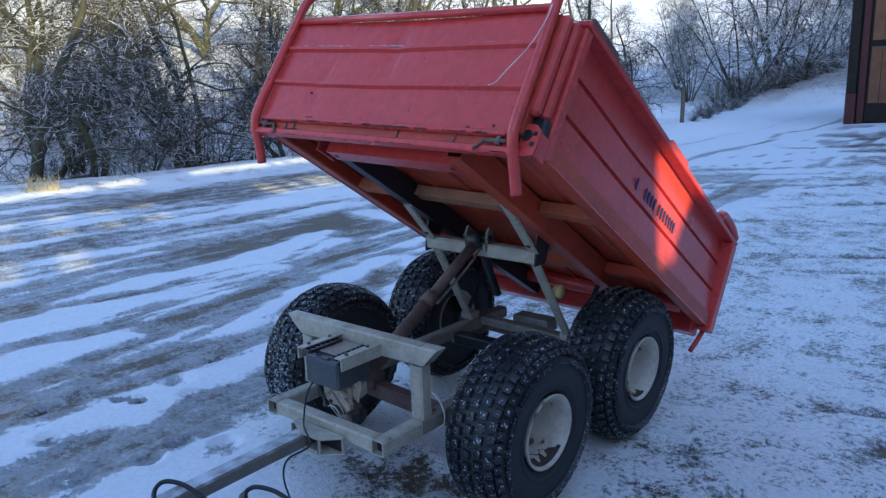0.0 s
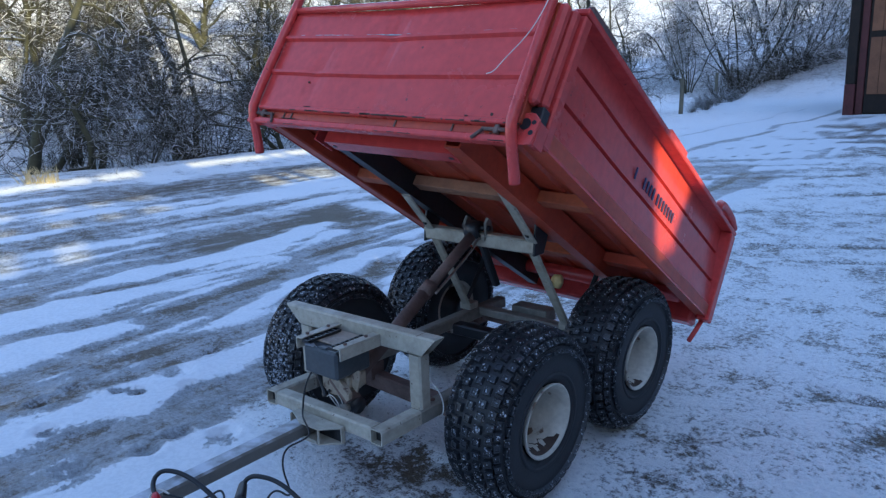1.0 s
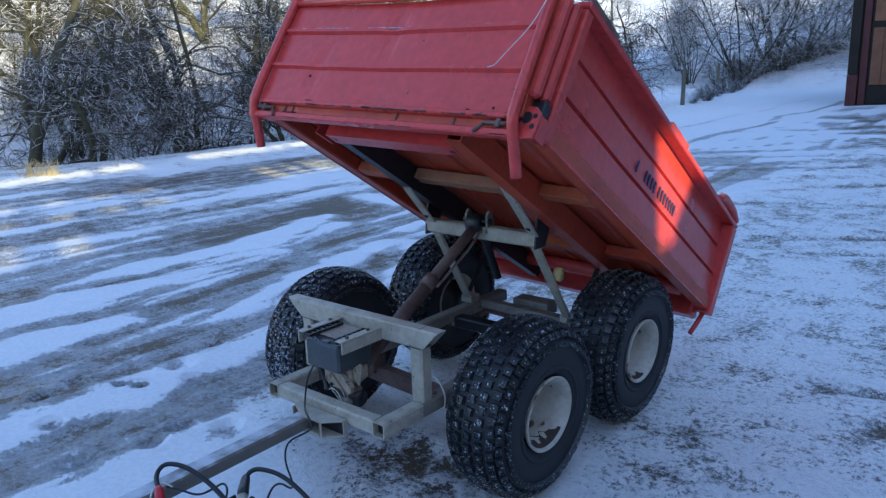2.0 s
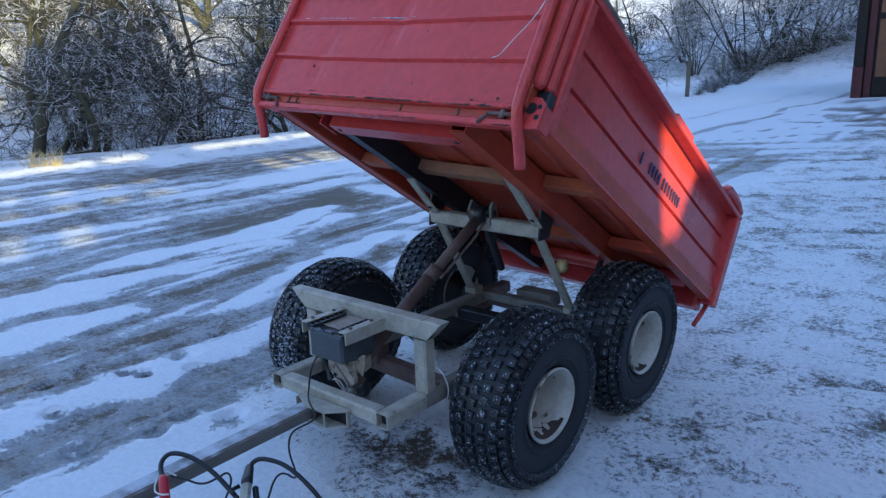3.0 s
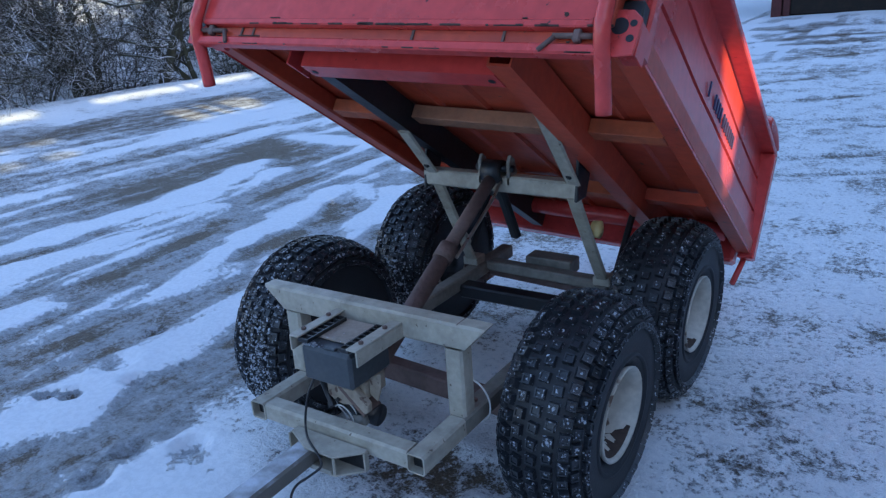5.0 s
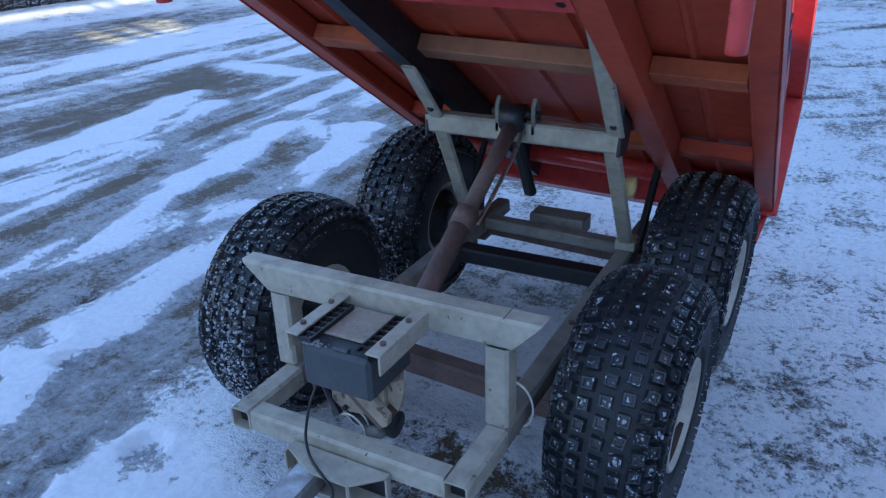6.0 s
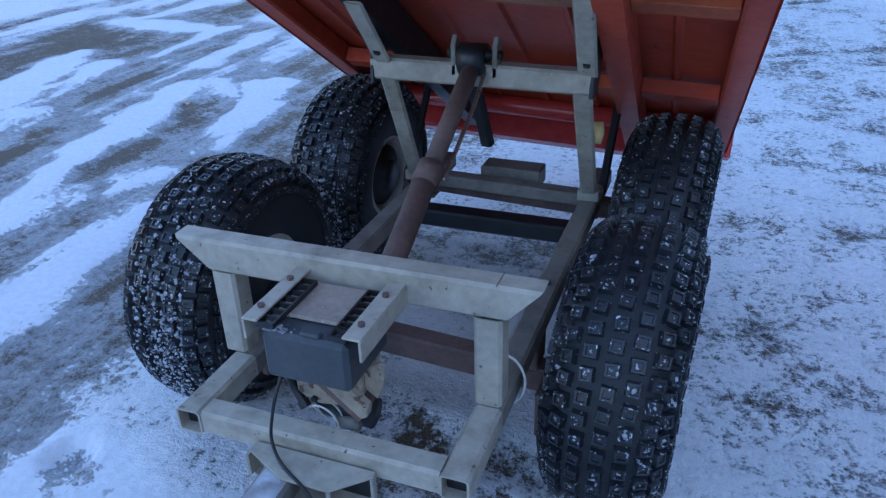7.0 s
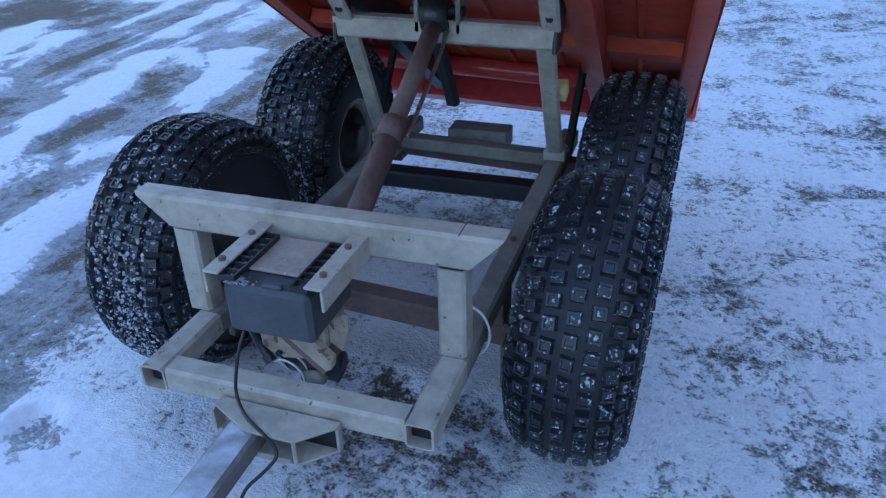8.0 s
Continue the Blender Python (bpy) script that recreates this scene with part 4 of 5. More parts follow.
for u, v in ((-0.054, 0.425), (-0.030, 0.372), (-0.018, 0.428)):
    part("pump_bolt", bolt(u, 0.072, v, (0, -1, 0), 0.006, 0.006), BLACK_STEEL, pump)
for k, (dx, dz) in enumerate(((0, 0), (0.008, -0.006), (0.014, 0.004))):
    part("pump_wire", sweep([(-0.10 + dx, 0.16, 0.36 + dz), (-0.08 + dx, 0.085, 0.385 + dz), (-0.05 + dx, 0.075, 0.36 + dz), (-0.035 + dx, 0.10, 0.31 + dz)], 0.0025, 6, None, True, 2), WIRE_WHITE if k < 2 else CABLE, trailer, "thin pump wire", True)
part("battery_cable", sweep([(-0.075, 0.06, 0.46), (-0.08, 0.075, 0.41), (-0.072, 0.078, 0.38), (-0.053, 0.07, 0.357)], 0.008, 8, None, True, 2), CABLE, trailer, "black battery cable", True)
part("cable_end", sweep([(-0.056, 0.071, 0.361), (-0.047, 0.067, 0.351)], 0.0105, 10), BLACK_PLASTIC, trailer)
for dy, dz in ((0.0, 0.0), (0.016, 0.004), (0.03, -0.006)):
    part("wire_loop", sweep([(-0.042, 0.07 + dy, 0.350 + dz), (-0.028, 0.068 + dy, 0.361 + dz), (-0.006, 0.068 + dy, 0.356 + dz), (0.009, 0.07 + dy, 0.338 + dz), (0.010, 0.075 + dy, 0.310 + dz)], 0.0019, 6, None, True, 2), WIRE_WHITE, trailer, "thin looped white wire", True)
part("brake_wire", sweep([(0.262, 0.235, 0.42), (0.285, 0.245, 0.40), (0.297, 0.26, 0.35), (0.285, 0.27, 0.30), (0.27, 0.265, 0.29)], 0.0025, 6, None, True, 2), WIRE_WHITE, trailer, "thin white wire", True)

# tipping bed, built in its own axes: x across, y down its length, z off the floor
BED = pose(0.044, 0.311, 1.177, -31.9, 2.29, 0.5)
HALF, LONG, TOP = 0.602, 1.675, 0.42
FLOOR = 0.065
bed = part("tipping_bed", ribbed_sheet(-0.075, LONG - 0.03, -HALF + 0.03, HALF - 0.03, [-0.46, -0.14, 0.02, 0.18, 0.42], -0.010, 0.012, lambda u, v, d: Vector((v, u, FLOOR + d)), 8), RED_DULL, trailer, "raised red sheet-steel tipping bed with ribbed floor")
bed.matrix_basis = BED
part("floor_top", box(-HALF + 0.03, HALF - 0.03, -0.075, LONG - 0.03, FLOOR + 0.004, FLOOR + 0.010, 0), RED_DULL, bed)
for sx in (-1, 1):
    part("sill", tube_square((sx * (HALF - 0.035), -0.077, 0.035), (sx * (HALF - 0.035), LONG - 0.02, 0.035), 0.06, 0.056), RED_DULL, bed, "dull red floor sill")
    xo = sx * (HALF - 0.030)
    pn = part("side_panel", ribbed_sheet(0.0, LONG - 0.05, 0.004, TOP - 0.01, [0.045, 0.165, 0.295], -0.017, 0.008, lambda u, v, d, s=sx, x=xo: Vector((x + s * (d + 0.026 - 0.042 * min(1.0, v / 0.40)), u, v)), 30, [(0.5, 0.25, 0.2, 0.005), (1.2, 0.3, 0.25, 0.004), (0.85, 0.11, 0.12, 0.003)]), RED, bed, "red pressed-steel side with three ribs")
    part("panel_inner", box(min(xo - sx * 0.032, xo - sx * 0.038), max(xo - sx * 0.032, xo - sx * 0.038), 0.02, LONG - 0.06, 0.066, TOP - 0.02, 0), RED_DULL, pn)
    part("top_rail", box(min(sx * (HALF - 0.062), sx * (HALF + 0.006)), max(sx * (HALF - 0.062), sx * (HALF + 0.006)), -0.03, LONG + 0.01, TOP - 0.010, TOP + 0.010, 0.004), RED, pn)
    part("front_post", box(min(sx * (HALF - 0.05), sx * (HALF + 0.003)), max(sx * (HALF - 0.05), sx * (HALF + 0.003)), -0.030, 0.012, 0.0, TOP - 0.0125, 0.006), RED, pn)
    part("tail_post", box(min(sx * (HALF - 0.05), sx * (HALF + 0.008)), max(sx * (HALF - 0.05), sx * (HALF + 0.008)), LONG - 0.055, LONG + 0.004, -0.012, TOP - 0.0125, 0.006), RED, pn)
    part("latch", box(sx * (HALF - 0.02) - 0.014, sx * (HALF - 0.02) + 0.014, 0.74, 0.93, TOP + 0.0125, TOP + 0.04, 0.006), RED, pn, "red sliding latch on the top rail")
    part("tail_latch", sweep([(sx * (HALF - 0.01), 1.40, TOP + 0.014), (sx * (HALF - 0.01), 1.43, TOP + 0.045), (sx * (HALF - 0.01), 1.58, TOP + 0.05), (sx * (HALF - 0.01), 1.665, TOP + 0.02)], 0.02, 10, None, True, 1), RED, pn, "rounded red tail latch", True)
    part("rail_strip", box(sx * (HALF - 0.015) - 0.012, sx * (HALF - 0.015) + 0.012, 0.0, 0.19, TOP + 0.0125, TOP + 0.038, 0.004), RUST, pn, "dark strip bolted to the top rail")
    part("corner_plate", prism([(sx * 0.552, -0.028), (sx * 0.606, -0.022), (sx * 0.610, 0.05), (sx * 0.590, 0.068), (sx * 0.552, 0.068)], "y", -0.088, -0.080, 0.002), RED, bed, "red drilled corner plate")
    part("plate_side", box(sx * 0.606 - 0.003, sx * 0.606 + 0.003, -0.0795, -0.031, -0.02, 0.048, 0.001), RED, bed)
    # black discs on the plate paint the dark of its drilled holes
    for u, w, r in ((0.570, 0.034, 0.017), (0.595, 0.040, 0.007), (0.594, 0.010, 0.0075)):
        part("dark_hole_disc", sweep([(sx * u, -0.0885, w), (sx * u, -0.0893, w)], r, 14), BLACK_STEEL, bed)
    part("tail_hook", sweep([(sx * (HALF - 0.03), LONG - 0.015, -0.005), (sx * (HALF - 0.037), LONG - 0.03, -0.055), (sx * (HALF - 0.045), LONG - 0.06, -0.118)], 0.011, 8), RED, bed, "", True)
    # long floor beams: an open channel
    xb, o = (0.305, 0.029) if sx > 0 else (-0.250, 0.023)
    i, lo, hi = o - 0.005, -0.028, FLOOR - 0.011
    ch = prism([(xb - o, hi), (xb - o, lo), (xb + o, lo), (xb + o, hi), (xb + i, hi), (xb + i, lo + 0.006), (xb - i, lo + 0.006), (xb - i, hi)], "y", -0.03 if sx > 0 else 0.078, LONG - 0.12)
    part("floor_beam", ch, RED_DULL if sx > 0 else BLACK_STEEL, bed, "red floor beam" if sx > 0 else "black greasy steel channel under the floor")
fc = prism([(0.012, 0.045), (0.012, -0.03), (0.075, -0.03), (0.075, -0.024), (0.018, -0.024), (0.018, 0.039), (0.05, 0.039), (0.05, 0.045)], "x", -0.285, 0.2755)
part("front_beam", fc, RED, bed, "red front floor channel")
# bolt holes of the channel, their darkness painted as black discs
for x in (-0.262, 0.255):
    part("dark_hole_disc", sweep([(x, 0.045, -0.0305), (x, 0.045, -0.0315)], 0.009, 12), BLACK_STEEL, bed)
part("beam_stub", prism([(0.0, -0.03), (0.09, -0.03), (0.07, 0.05), (0.0, 0.05)], "x", -0.325, -0.318, 0.001), RED, bed)
for v, mid in ((0.47, BROWN_STEEL), (1.07, ORANGE)):
    part("cross_beam", box(-0.226, 0.275, v - 0.028, v + 0.028, 0.012, FLOOR - 0.012, 0.002), mid, bed, "brown stained floor cross beam")
    for x0, x1 in ((-0.534, -0.274), (0.335, 0.534)):
        part("cross_beam", box(x0, x1, v - 0.028, v + 0.028, 0.012, FLOOR - 0.012, 0.002), ORANGE if v < 1 else RED_DULL, bed, "primed floor cross beam")
part("tail_beam", sweep([(-0.53, 1.43, 0.03), (0.53, 1.43, 0.03)], 0.032, 14), RED, bed, "rounded red tail beam", True)
part("tail_sill", box(-0.545, 0.545, LONG - 0.09, LONG - 0.001, -0.042, FLOOR - 0.012, 0.010), RED, bed)
gate = part("tailgate", ribbed_sheet(-HALF + 0.055, HALF - 0.055, 0.0, TOP, [0.14, 0.28], 0.010, 0.011, lambda u, v, d: Vector((u, LONG + 0.022 + d, v)), 12), RED, bed, "red ribbed tailgate")
part("gate_inner", box(-HALF + 0.055, HALF - 0.055, LONG + 0.006, LONG + 0.016, 0.0, TOP, 0.002), RED_DULL, gate)
part("gate_rail", sweep([(-HALF + 0.05, LONG + 0.014, TOP + 0.01), (HALF - 0.05, LONG + 0.014, TOP + 0.01)], 0.016, 10), RED, gate, "", True)

# headboard with its tube hoop
HV = -0.112
head_board = part("headboard", ribbed_sheet(-0.535, 0.535, 0.035, 0.405, [0.165, 0.300], -0.012, 0.012, lambda u, v, d: Vector((u, HV + d + 0.012 * (1 - abs(u) / 0.535), v)), 40,
                                            [(-0.02, 0.305, 0.035, -0.006), (-0.30, 0.17, 0.035, -0.004), (0.43, 0.36, 0.07, 0.002), (0.1, 0.1, 0.25, 0.002), (-0.2, 0.24, 0.2, -0.002)]), RED, bed, "faded red headboard with two dented ribs")
part("headboard_back", box(-0.53, 0.53, HV + 0.03, HV + 0.036, 0.035, 0.405, 0.001), RED_DULL, head_board)
part("hoop", sweep([(-0.553, -0.02, -0.112), (-0.552, -0.05, -0.075), (-0.551, -0.112, -0.005), (-0.55, -0.128, 0.03), (-0.547, -0.127, 0.22), (-0.543, -0.125, 0.44), (-0.535, -0.125, 0.495), (-0.505, -0.125, 0.522), (-0.46, -0.125, 0.527),
                    (0.46, -0.125, 0.527), (0.505, -0.125, 0.522), (0.535, -0.125, 0.495), (0.543, -0.125, 0.44), (0.547, -0.127, 0.22), (0.55, -0.128, 0.03), (0.551, -0.112, -0.005), (0.552, -0.05, -0.075), (0.553, -0.02, -0.112)], 0.0162, 12, None, True, 1), RED, head_board, "red tube hoop round the headboard", True)
rib_rng, rime = random.Random(12), bmesh.new()
u = -0.50
while u < 0.52:
    w = rib_rng.uniform(0.006, 0.035)
    if rib_rng.random() < 0.6:
        y0 = HV - 0.008 + 0.012 * (1 - abs(u) / 0.535)
        box(u, u + w, y0 - 0.002, y0 + 0.004, 0.3040, 0.3040 + rib_rng.uniform(0.002, 0.0045), 0, rime)
    u += w
tagged(part("rime_line", rime, PACKED_SNOW, head_board, "broken line of rime along the upper rib"), kind="stuff")
part("top_bar", sweep([(-0.53, -0.12, 0.41), (0.53, -0.12, 0.41)], 0.012, 10), RED, head_board, "", True)
part("board_lip", box(-0.53, 0.53, HV - 0.004, HV + 0.05, 0.018, 0.034, 0.003), RED, head_board)
part("hinge_strip", box(-0.555, 0.555, HV + 0.016, HV + 0.022, -0.0095, 0.0175, 0.001), RED_DULL, bed, "rust-streaked dull red strip behind the hinges")
part("hinge_ledge", box(-0.56, 0.56, HV + 0.004, -0.078, -0.032, -0.010, 0.004), RED, bed, "red hinge ledge below the headboard")
for k, x in enumerate((-0.40, -0.36, 0.12, 0.34)):
    part("weld_gap", box(x - 0.003, x + 0.003, HV + 0.0125, HV + 0.0158, -0.009, 0.016, 0), RUST, bed, "rusty joint in the hinge strip")
chip_rng = random.Random(21)
chips = bmesh.new()
for k in range(46):
    u, w = chip_rng.uniform(-0.53, 0.53), chip_rng.choice((0.006, 0.01, 0.016, 0.03, 0.05))
    v, t = chip_rng.choice(((0.0185, 0.003), (0.0185, 0.004), (-0.0105, 0.0025), (-0.030, 0.002), (0.036, 0.002)))
    front = HV - 0.0047 if v > 0.018 else HV + 0.0033
    if v > 0.035:
        front = HV - 0.0006
    box(u, u + w, front, front + 0.003, v, v + t * chip_rng.uniform(0.6, 1.4), 0, chips)
tagged(part("paint_chips", chips, RUST_DARK, head_board, "dark rusty chips along the hinge strip"), kind="stuff")
for u, v, r in ((-0.33, 0.13, 0.004), (0.12, 0.262, 0.0045), (0.23, 0.15, 0.003), (0.47, 0.045, 0.005)):
    y0 = HV + 0.012 * (1 - abs(u) / 0.535)
    part("paint_chip", sweep([(u, y0 + 0.002, v), (u, y0 - 0.0012, v)], r, 7), RUST_DARK, head_board)
for sx in (-1, 1):
    part("board_post", box(sx * 0.578 - 0.016, sx * 0.578 + 0.016, -0.068, -0.032, 0.098, 0.405, 0.010), RED, bed)
    part("board_post", box(sx * 0.570 - 0.016, sx * 0.570 + 0.016, -0.108, -0.072, 0.092, 0.40, 0.010), RED, bed)
    part("post_back", box(sx * 0.548 - 0.012, sx * 0.548 + 0.012, -0.104, -0.032, 0.03, 0.40, 0.002), RED_DULL, bed)
    # solid black block in place of the shaded gap between the posts
    part("corner_shade_block", box(sx * 0.578 - 0.024, sx * 0.578 + 0.022, -0.070, -0.034, 0.050, 0.0975, 0.004), BLACK_STEEL, bed, "black block painting the shade of the corner opening")
    part("hinge_pin", sweep([(sx * 0.54, HV + 0.006, 0.004), (sx * 0.45, HV + 0.006, 0.004)], 0.006, 8), RUST, bed, "", True)
    part("hinge_knuckle", box(sx * 0.50 - 0.008, sx * 0.50 + 0.008, HV - 0.002, HV + 0.0155, -0.009, 0.0165, 0.003), RUST, bed)
    part("hinge_lever", sweep([(sx * 0.455, HV + 0.006, 0.004), (sx * 0.43, HV - 0.003, -0.03)], 0.005, 8), RUST, bed, "", True)
part("headboard_wire", sweep([(0.548, -0.148, 0.40), (0.55, -0.15, 0.36), (0.53, -0.152, 0.27), (0.47, -0.146, 0.19), (0.44, -0.13, 0.165), (0.415, -0.128, 0.16)], 0.0014, 6, None, True, 2), WIRE_WHITE, bed, "thin loose wire on the headboard", True)

# lettering on the side: plain bars of its size, a gap after the first
for k, (u, w) in enumerate(((0.0, 0.016), (0.085, 0.024), (0.116, 0.024), (0.147, 0.024), (0.178, 0.024), (0.225, 0.024), (0.256, 0.024), (0.287, 0.024), (0.318, 0.022), (0.346, 0.022), (0.374, 0.022), (0.400, 0.022))):
    bar = part("lettering_bar", box(HALF - 0.0275, HALF - 0.0235, 0.60 + u, 0.60 + u + w * 0.55, 0.197, 0.238, 0), TEXT_BLUE, bed, "worn dark blue lettering bar")


# ---- jump leads on the drawbar ----
leads = tagged(empty("jump_leads", pose(0, 0, 0)), "black jump leads with red and grey clamps lying over the drawbar", "cable")
part("thick_lead", sweep([(0.03, -0.582, 0.329), (-0.005, -0.57, 0.338), (-0.03, -0.548, 0.348), (-0.02, -0.525, 0.362), (0.03, -0.495, 0.352), (0.10, -0.475, 0.318), (0.17, -0.472, 0.285), (0.21, -0.47, 0.265)], 0.0065, 8, None, True, 3), CABLE, leads, "thick black lead", True)
part("thick_lead", sweep([(0.125, -0.383, 0.300), (0.122, -0.368, 0.312), (0.145, -0.352, 0.322), (0.21, -0.325, 0.312), (0.30, -0.315, 0.27), (0.36, -0.30, 0.20), (0.43, -0.29, 0.10), (0.50, -0.31, 0.02), (0.62, -0.40, 0.012)], 0.0065, 8, None, True, 3), CABLE, leads, "thick black lead", True)
part("thin_lead", sweep([(-0.058, 0.025, 0.446), (-0.060, 0.0, 0.417), (-0.071, -0.005, 0.365), (-0.075, -0.007, 0.335), (-0.052, -0.03, 0.323), (-0.02, -0.052, 0.322), (0.015, -0.068, 0.318), (0.045, -0.08, 0.300), (0.035, -0.105, 0.288), (0.01, -0.155, 0.275), (0.035, -0.19, 0.235), (0.07, -0.19, 0.17), (0.12, -0.235, 0.19), (0.16, -0.30, 0.26), (0.20, -0.36, 0.285), (0.235, -0.41, 0.26), (0.27, -0.46, 0.235)], 0.003, 8, None, True, 3), CABLE, leads, "thin black lead from the battery", True)
part("thin_lead", sweep([(-0.005, -0.545, 0.305), (0.035, -0.53, 0.305), (0.09, -0.51, 0.295), (0.10, -0.47, 0.30), (0.10, -0.435, 0.305), (0.14, -0.45, 0.295), (0.17, -0.50, 0.27), (0.20, -0.54, 0.24)], 0.003, 8, None, True, 3), CABLE, leads, "thin black lead", True)
part("white_wire", sweep([(0.03, -0.545, 0.318), (-0.01, -0.555, 0.325), (0.0, -0.585, 0.318), (0.03, -0.612, 0.305), (0.075, -0.618, 0.316), (0.085, -0.60, 0.312)], 0.0024, 6, None, True, 2), WIRE_WHITE, leads, "thin white wire round the clamp", True)
red_clamp = part("red_clamp", sweep([(0.024, -0.579, 0.332), (0.034, -0.584, 0.326), (0.075, -0.607, 0.298), (0.085, -0.612, 0.291)], [0.008, 0.0125, 0.0135, 0.011], 12), CLAMP_RED, leads, "red clamp handle", True)
part("clamp_neck", sweep([(0.086, -0.6125, 0.2905), (0.092, -0.616, 0.286)], 0.0145, 12), CABLE, red_clamp, "black collar", True)
part("clamp_shank", tube_square((0.093, -0.6165, 0.2855), (0.14, -0.642, 0.255), 0.02, 0.014, 0.002), GREY, red_clamp)
grey_clamp = part("grey_clamp", tube_square((0.192, -0.442, 0.300), (0.285, -0.522, 0.288), 0.026, 0.020, 0.003), GREY, leads, "grey metal clamp")
part("clamp_sleeve", sweep([(0.118, -0.378, 0.300), (0.13, -0.388, 0.302), (0.18, -0.432, 0.302), (0.193, -0.443, 0.301)], [0.008, 0.012, 0.0155, 0.014], 12), BLACK_PLASTIC, grey_clamp, "black rubber sleeve", True)
part("clamp_jaw", tube_square((0.205, -0.425, 0.29), (0.262, -0.462, 0.268), 0.016, 0.014, 0.002), BLACK_PLASTIC, grey_clamp)
part("clamp_spring", sweep([(0.168, -0.447, 0.292), (0.160, -0.472, 0.287), (0.186, -0.478, 0.292)], 0.006, 8), BLACK_PLASTIC, grey_clamp, "", True)

# ---- barn ----
BX, BY = -2.78, 19.6
barn = tagged(empty("barn", pose(0, 0, 0)), "dark timber barn with red-brown boards and orange-brown door", "barn")
BZ = height(BX + 1, BY)
part("wall", box(BX + 0.05, BX + 8.0, BY + 0.08, BY + 6.0, BZ - 0.3, BZ + 3.6, 0), TIMBER_DARK, barn)
part("corner_post", box(BX, BX + 0.22, BY, BY + 0.3, BZ + 0.75, BZ + 3.6, 0.01), TIMBER_DARK, barn, "dark weathered corner post")
part("plinth", box(BX, BX + 0.24, BY - 0.02, BY + 0.3, BZ - 0.2, BZ + 0.745, 0.01), TIMBER_RED, barn, "dark red corner base")
part("door_post", box(BX + 0.27, BX + 0.43, BY + 0.01, BY + 0.079, BZ - 0.1, BZ + 3.5, 0.01), TIMBER_RED, barn, "dark red door post")
door = part("door", box(BX + 0.45, BX + 3.2, BY + 0.02, BY + 0.079, BZ + 0.05, BZ + 3.3, 0.005), TIMBER_DARK, barn, "orange-brown boarded barn door")
for k in range(10):
    part("door_board", box(BX + 0.50 + k * 0.24, BX + 0.50 + k * 0.24 + 0.232, BY - 0.006, BY + 0.019, BZ + 0.5, BZ + 1.85, 0.003), TIMBER_ORANGE, door)
    part("door_board", box(BX + 0.50 + k * 0.24, BX + 0.50 + k * 0.24 + 0.232, BY - 0.006, BY + 0.019, BZ + 2.0, BZ + 3.2, 0.003), TIMBER_ORANGE, door)
for k in range(20):
    part("wall_board", box(BX + 3.25 + k * 0.235, BX + 3.25 + k * 0.235 + 0.225, BY + 0.05, BY + 0.079, BZ - 0.1, BZ + 3.55, 0.004), TIMBER_RED, barn)
roof = prism([(BY - 0.4, BZ + 3.61), (BY + 6.4, BZ + 3.61), (BY + 3.0, BZ + 5.6)], "x", BX - 0.3, BX + 8.3)
part("roof", roof, ROOF_SLATE, barn)

# ---- unseen buildings added round the yard to shade it ----
house = tagged(empty("house"), "unseen stone block added to shade the yard", "house")
# the end is set so that its shadow edge falls on the bed
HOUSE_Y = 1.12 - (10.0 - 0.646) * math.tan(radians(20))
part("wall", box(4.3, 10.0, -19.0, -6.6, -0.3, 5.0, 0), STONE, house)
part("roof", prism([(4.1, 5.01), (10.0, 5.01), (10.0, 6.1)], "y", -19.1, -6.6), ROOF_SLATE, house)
# a slitted screen added at the house's end to dapple the sun
part("screen_wall", box(9.7, 10.0, -6.599, HOUSE_Y, -0.3, 4.88, 0), STONE, house)
part("screen_sill", box(9.71, 9.99, -3.78, HOUSE_Y - 0.46, 4.881, 5.17, 0), STONE, house)
part("screen_upper", box(9.7, 10.0, -6.599, HOUSE_Y, 6.02, 6.60, 0), STONE, house)
part("screen_upper", box(9.7, 10.0, -6.599, HOUSE_Y, 6.88, 9.4, 0), STONE, house)
for slit_y in (-6.59, -5.3, -4.9, -3.3, HOUSE_Y - 0.12):
    part("loft_post", box(9.72, 9.79, slit_y, slit_y + 0.09, 6.601, 6.879, 0), TIMBER_DARK, house)
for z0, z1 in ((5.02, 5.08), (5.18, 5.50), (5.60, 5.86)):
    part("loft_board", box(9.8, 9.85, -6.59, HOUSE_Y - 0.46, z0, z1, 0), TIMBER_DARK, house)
slit_rng, slit_y = random.Random(3), -6.5
while slit_y < HOUSE_Y - 0.8:
    wide = slit_rng.uniform(0.08, 0.3)
    part("loft_post", box(9.72, 9.79, slit_y, slit_y + wide, 4.881, 6.019, 0), TIMBER_DARK, house)
    slit_y += wide + slit_rng.uniform(0.12, 0.45)
part("screen_end", box(9.7, 10.0, HOUSE_Y - 0.45, HOUSE_Y - 0.001, 4.881, 6.019, 0), STONE, house)
# unseen low wall, added to hold back sky light from the front
part("low_shade_wall", box(-9.0, 4.29, -9.0, -8.6, -0.3, 1.0, 0), STONE, house)
# unseen shed shape, added as a sun blocker beside the yard
shed = tagged(empty("stone_shed"), "unseen gabled stone block added to keep sun off the yard", "shed")
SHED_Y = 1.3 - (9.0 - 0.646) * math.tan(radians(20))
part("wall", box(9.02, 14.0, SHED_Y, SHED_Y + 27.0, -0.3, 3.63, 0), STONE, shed)
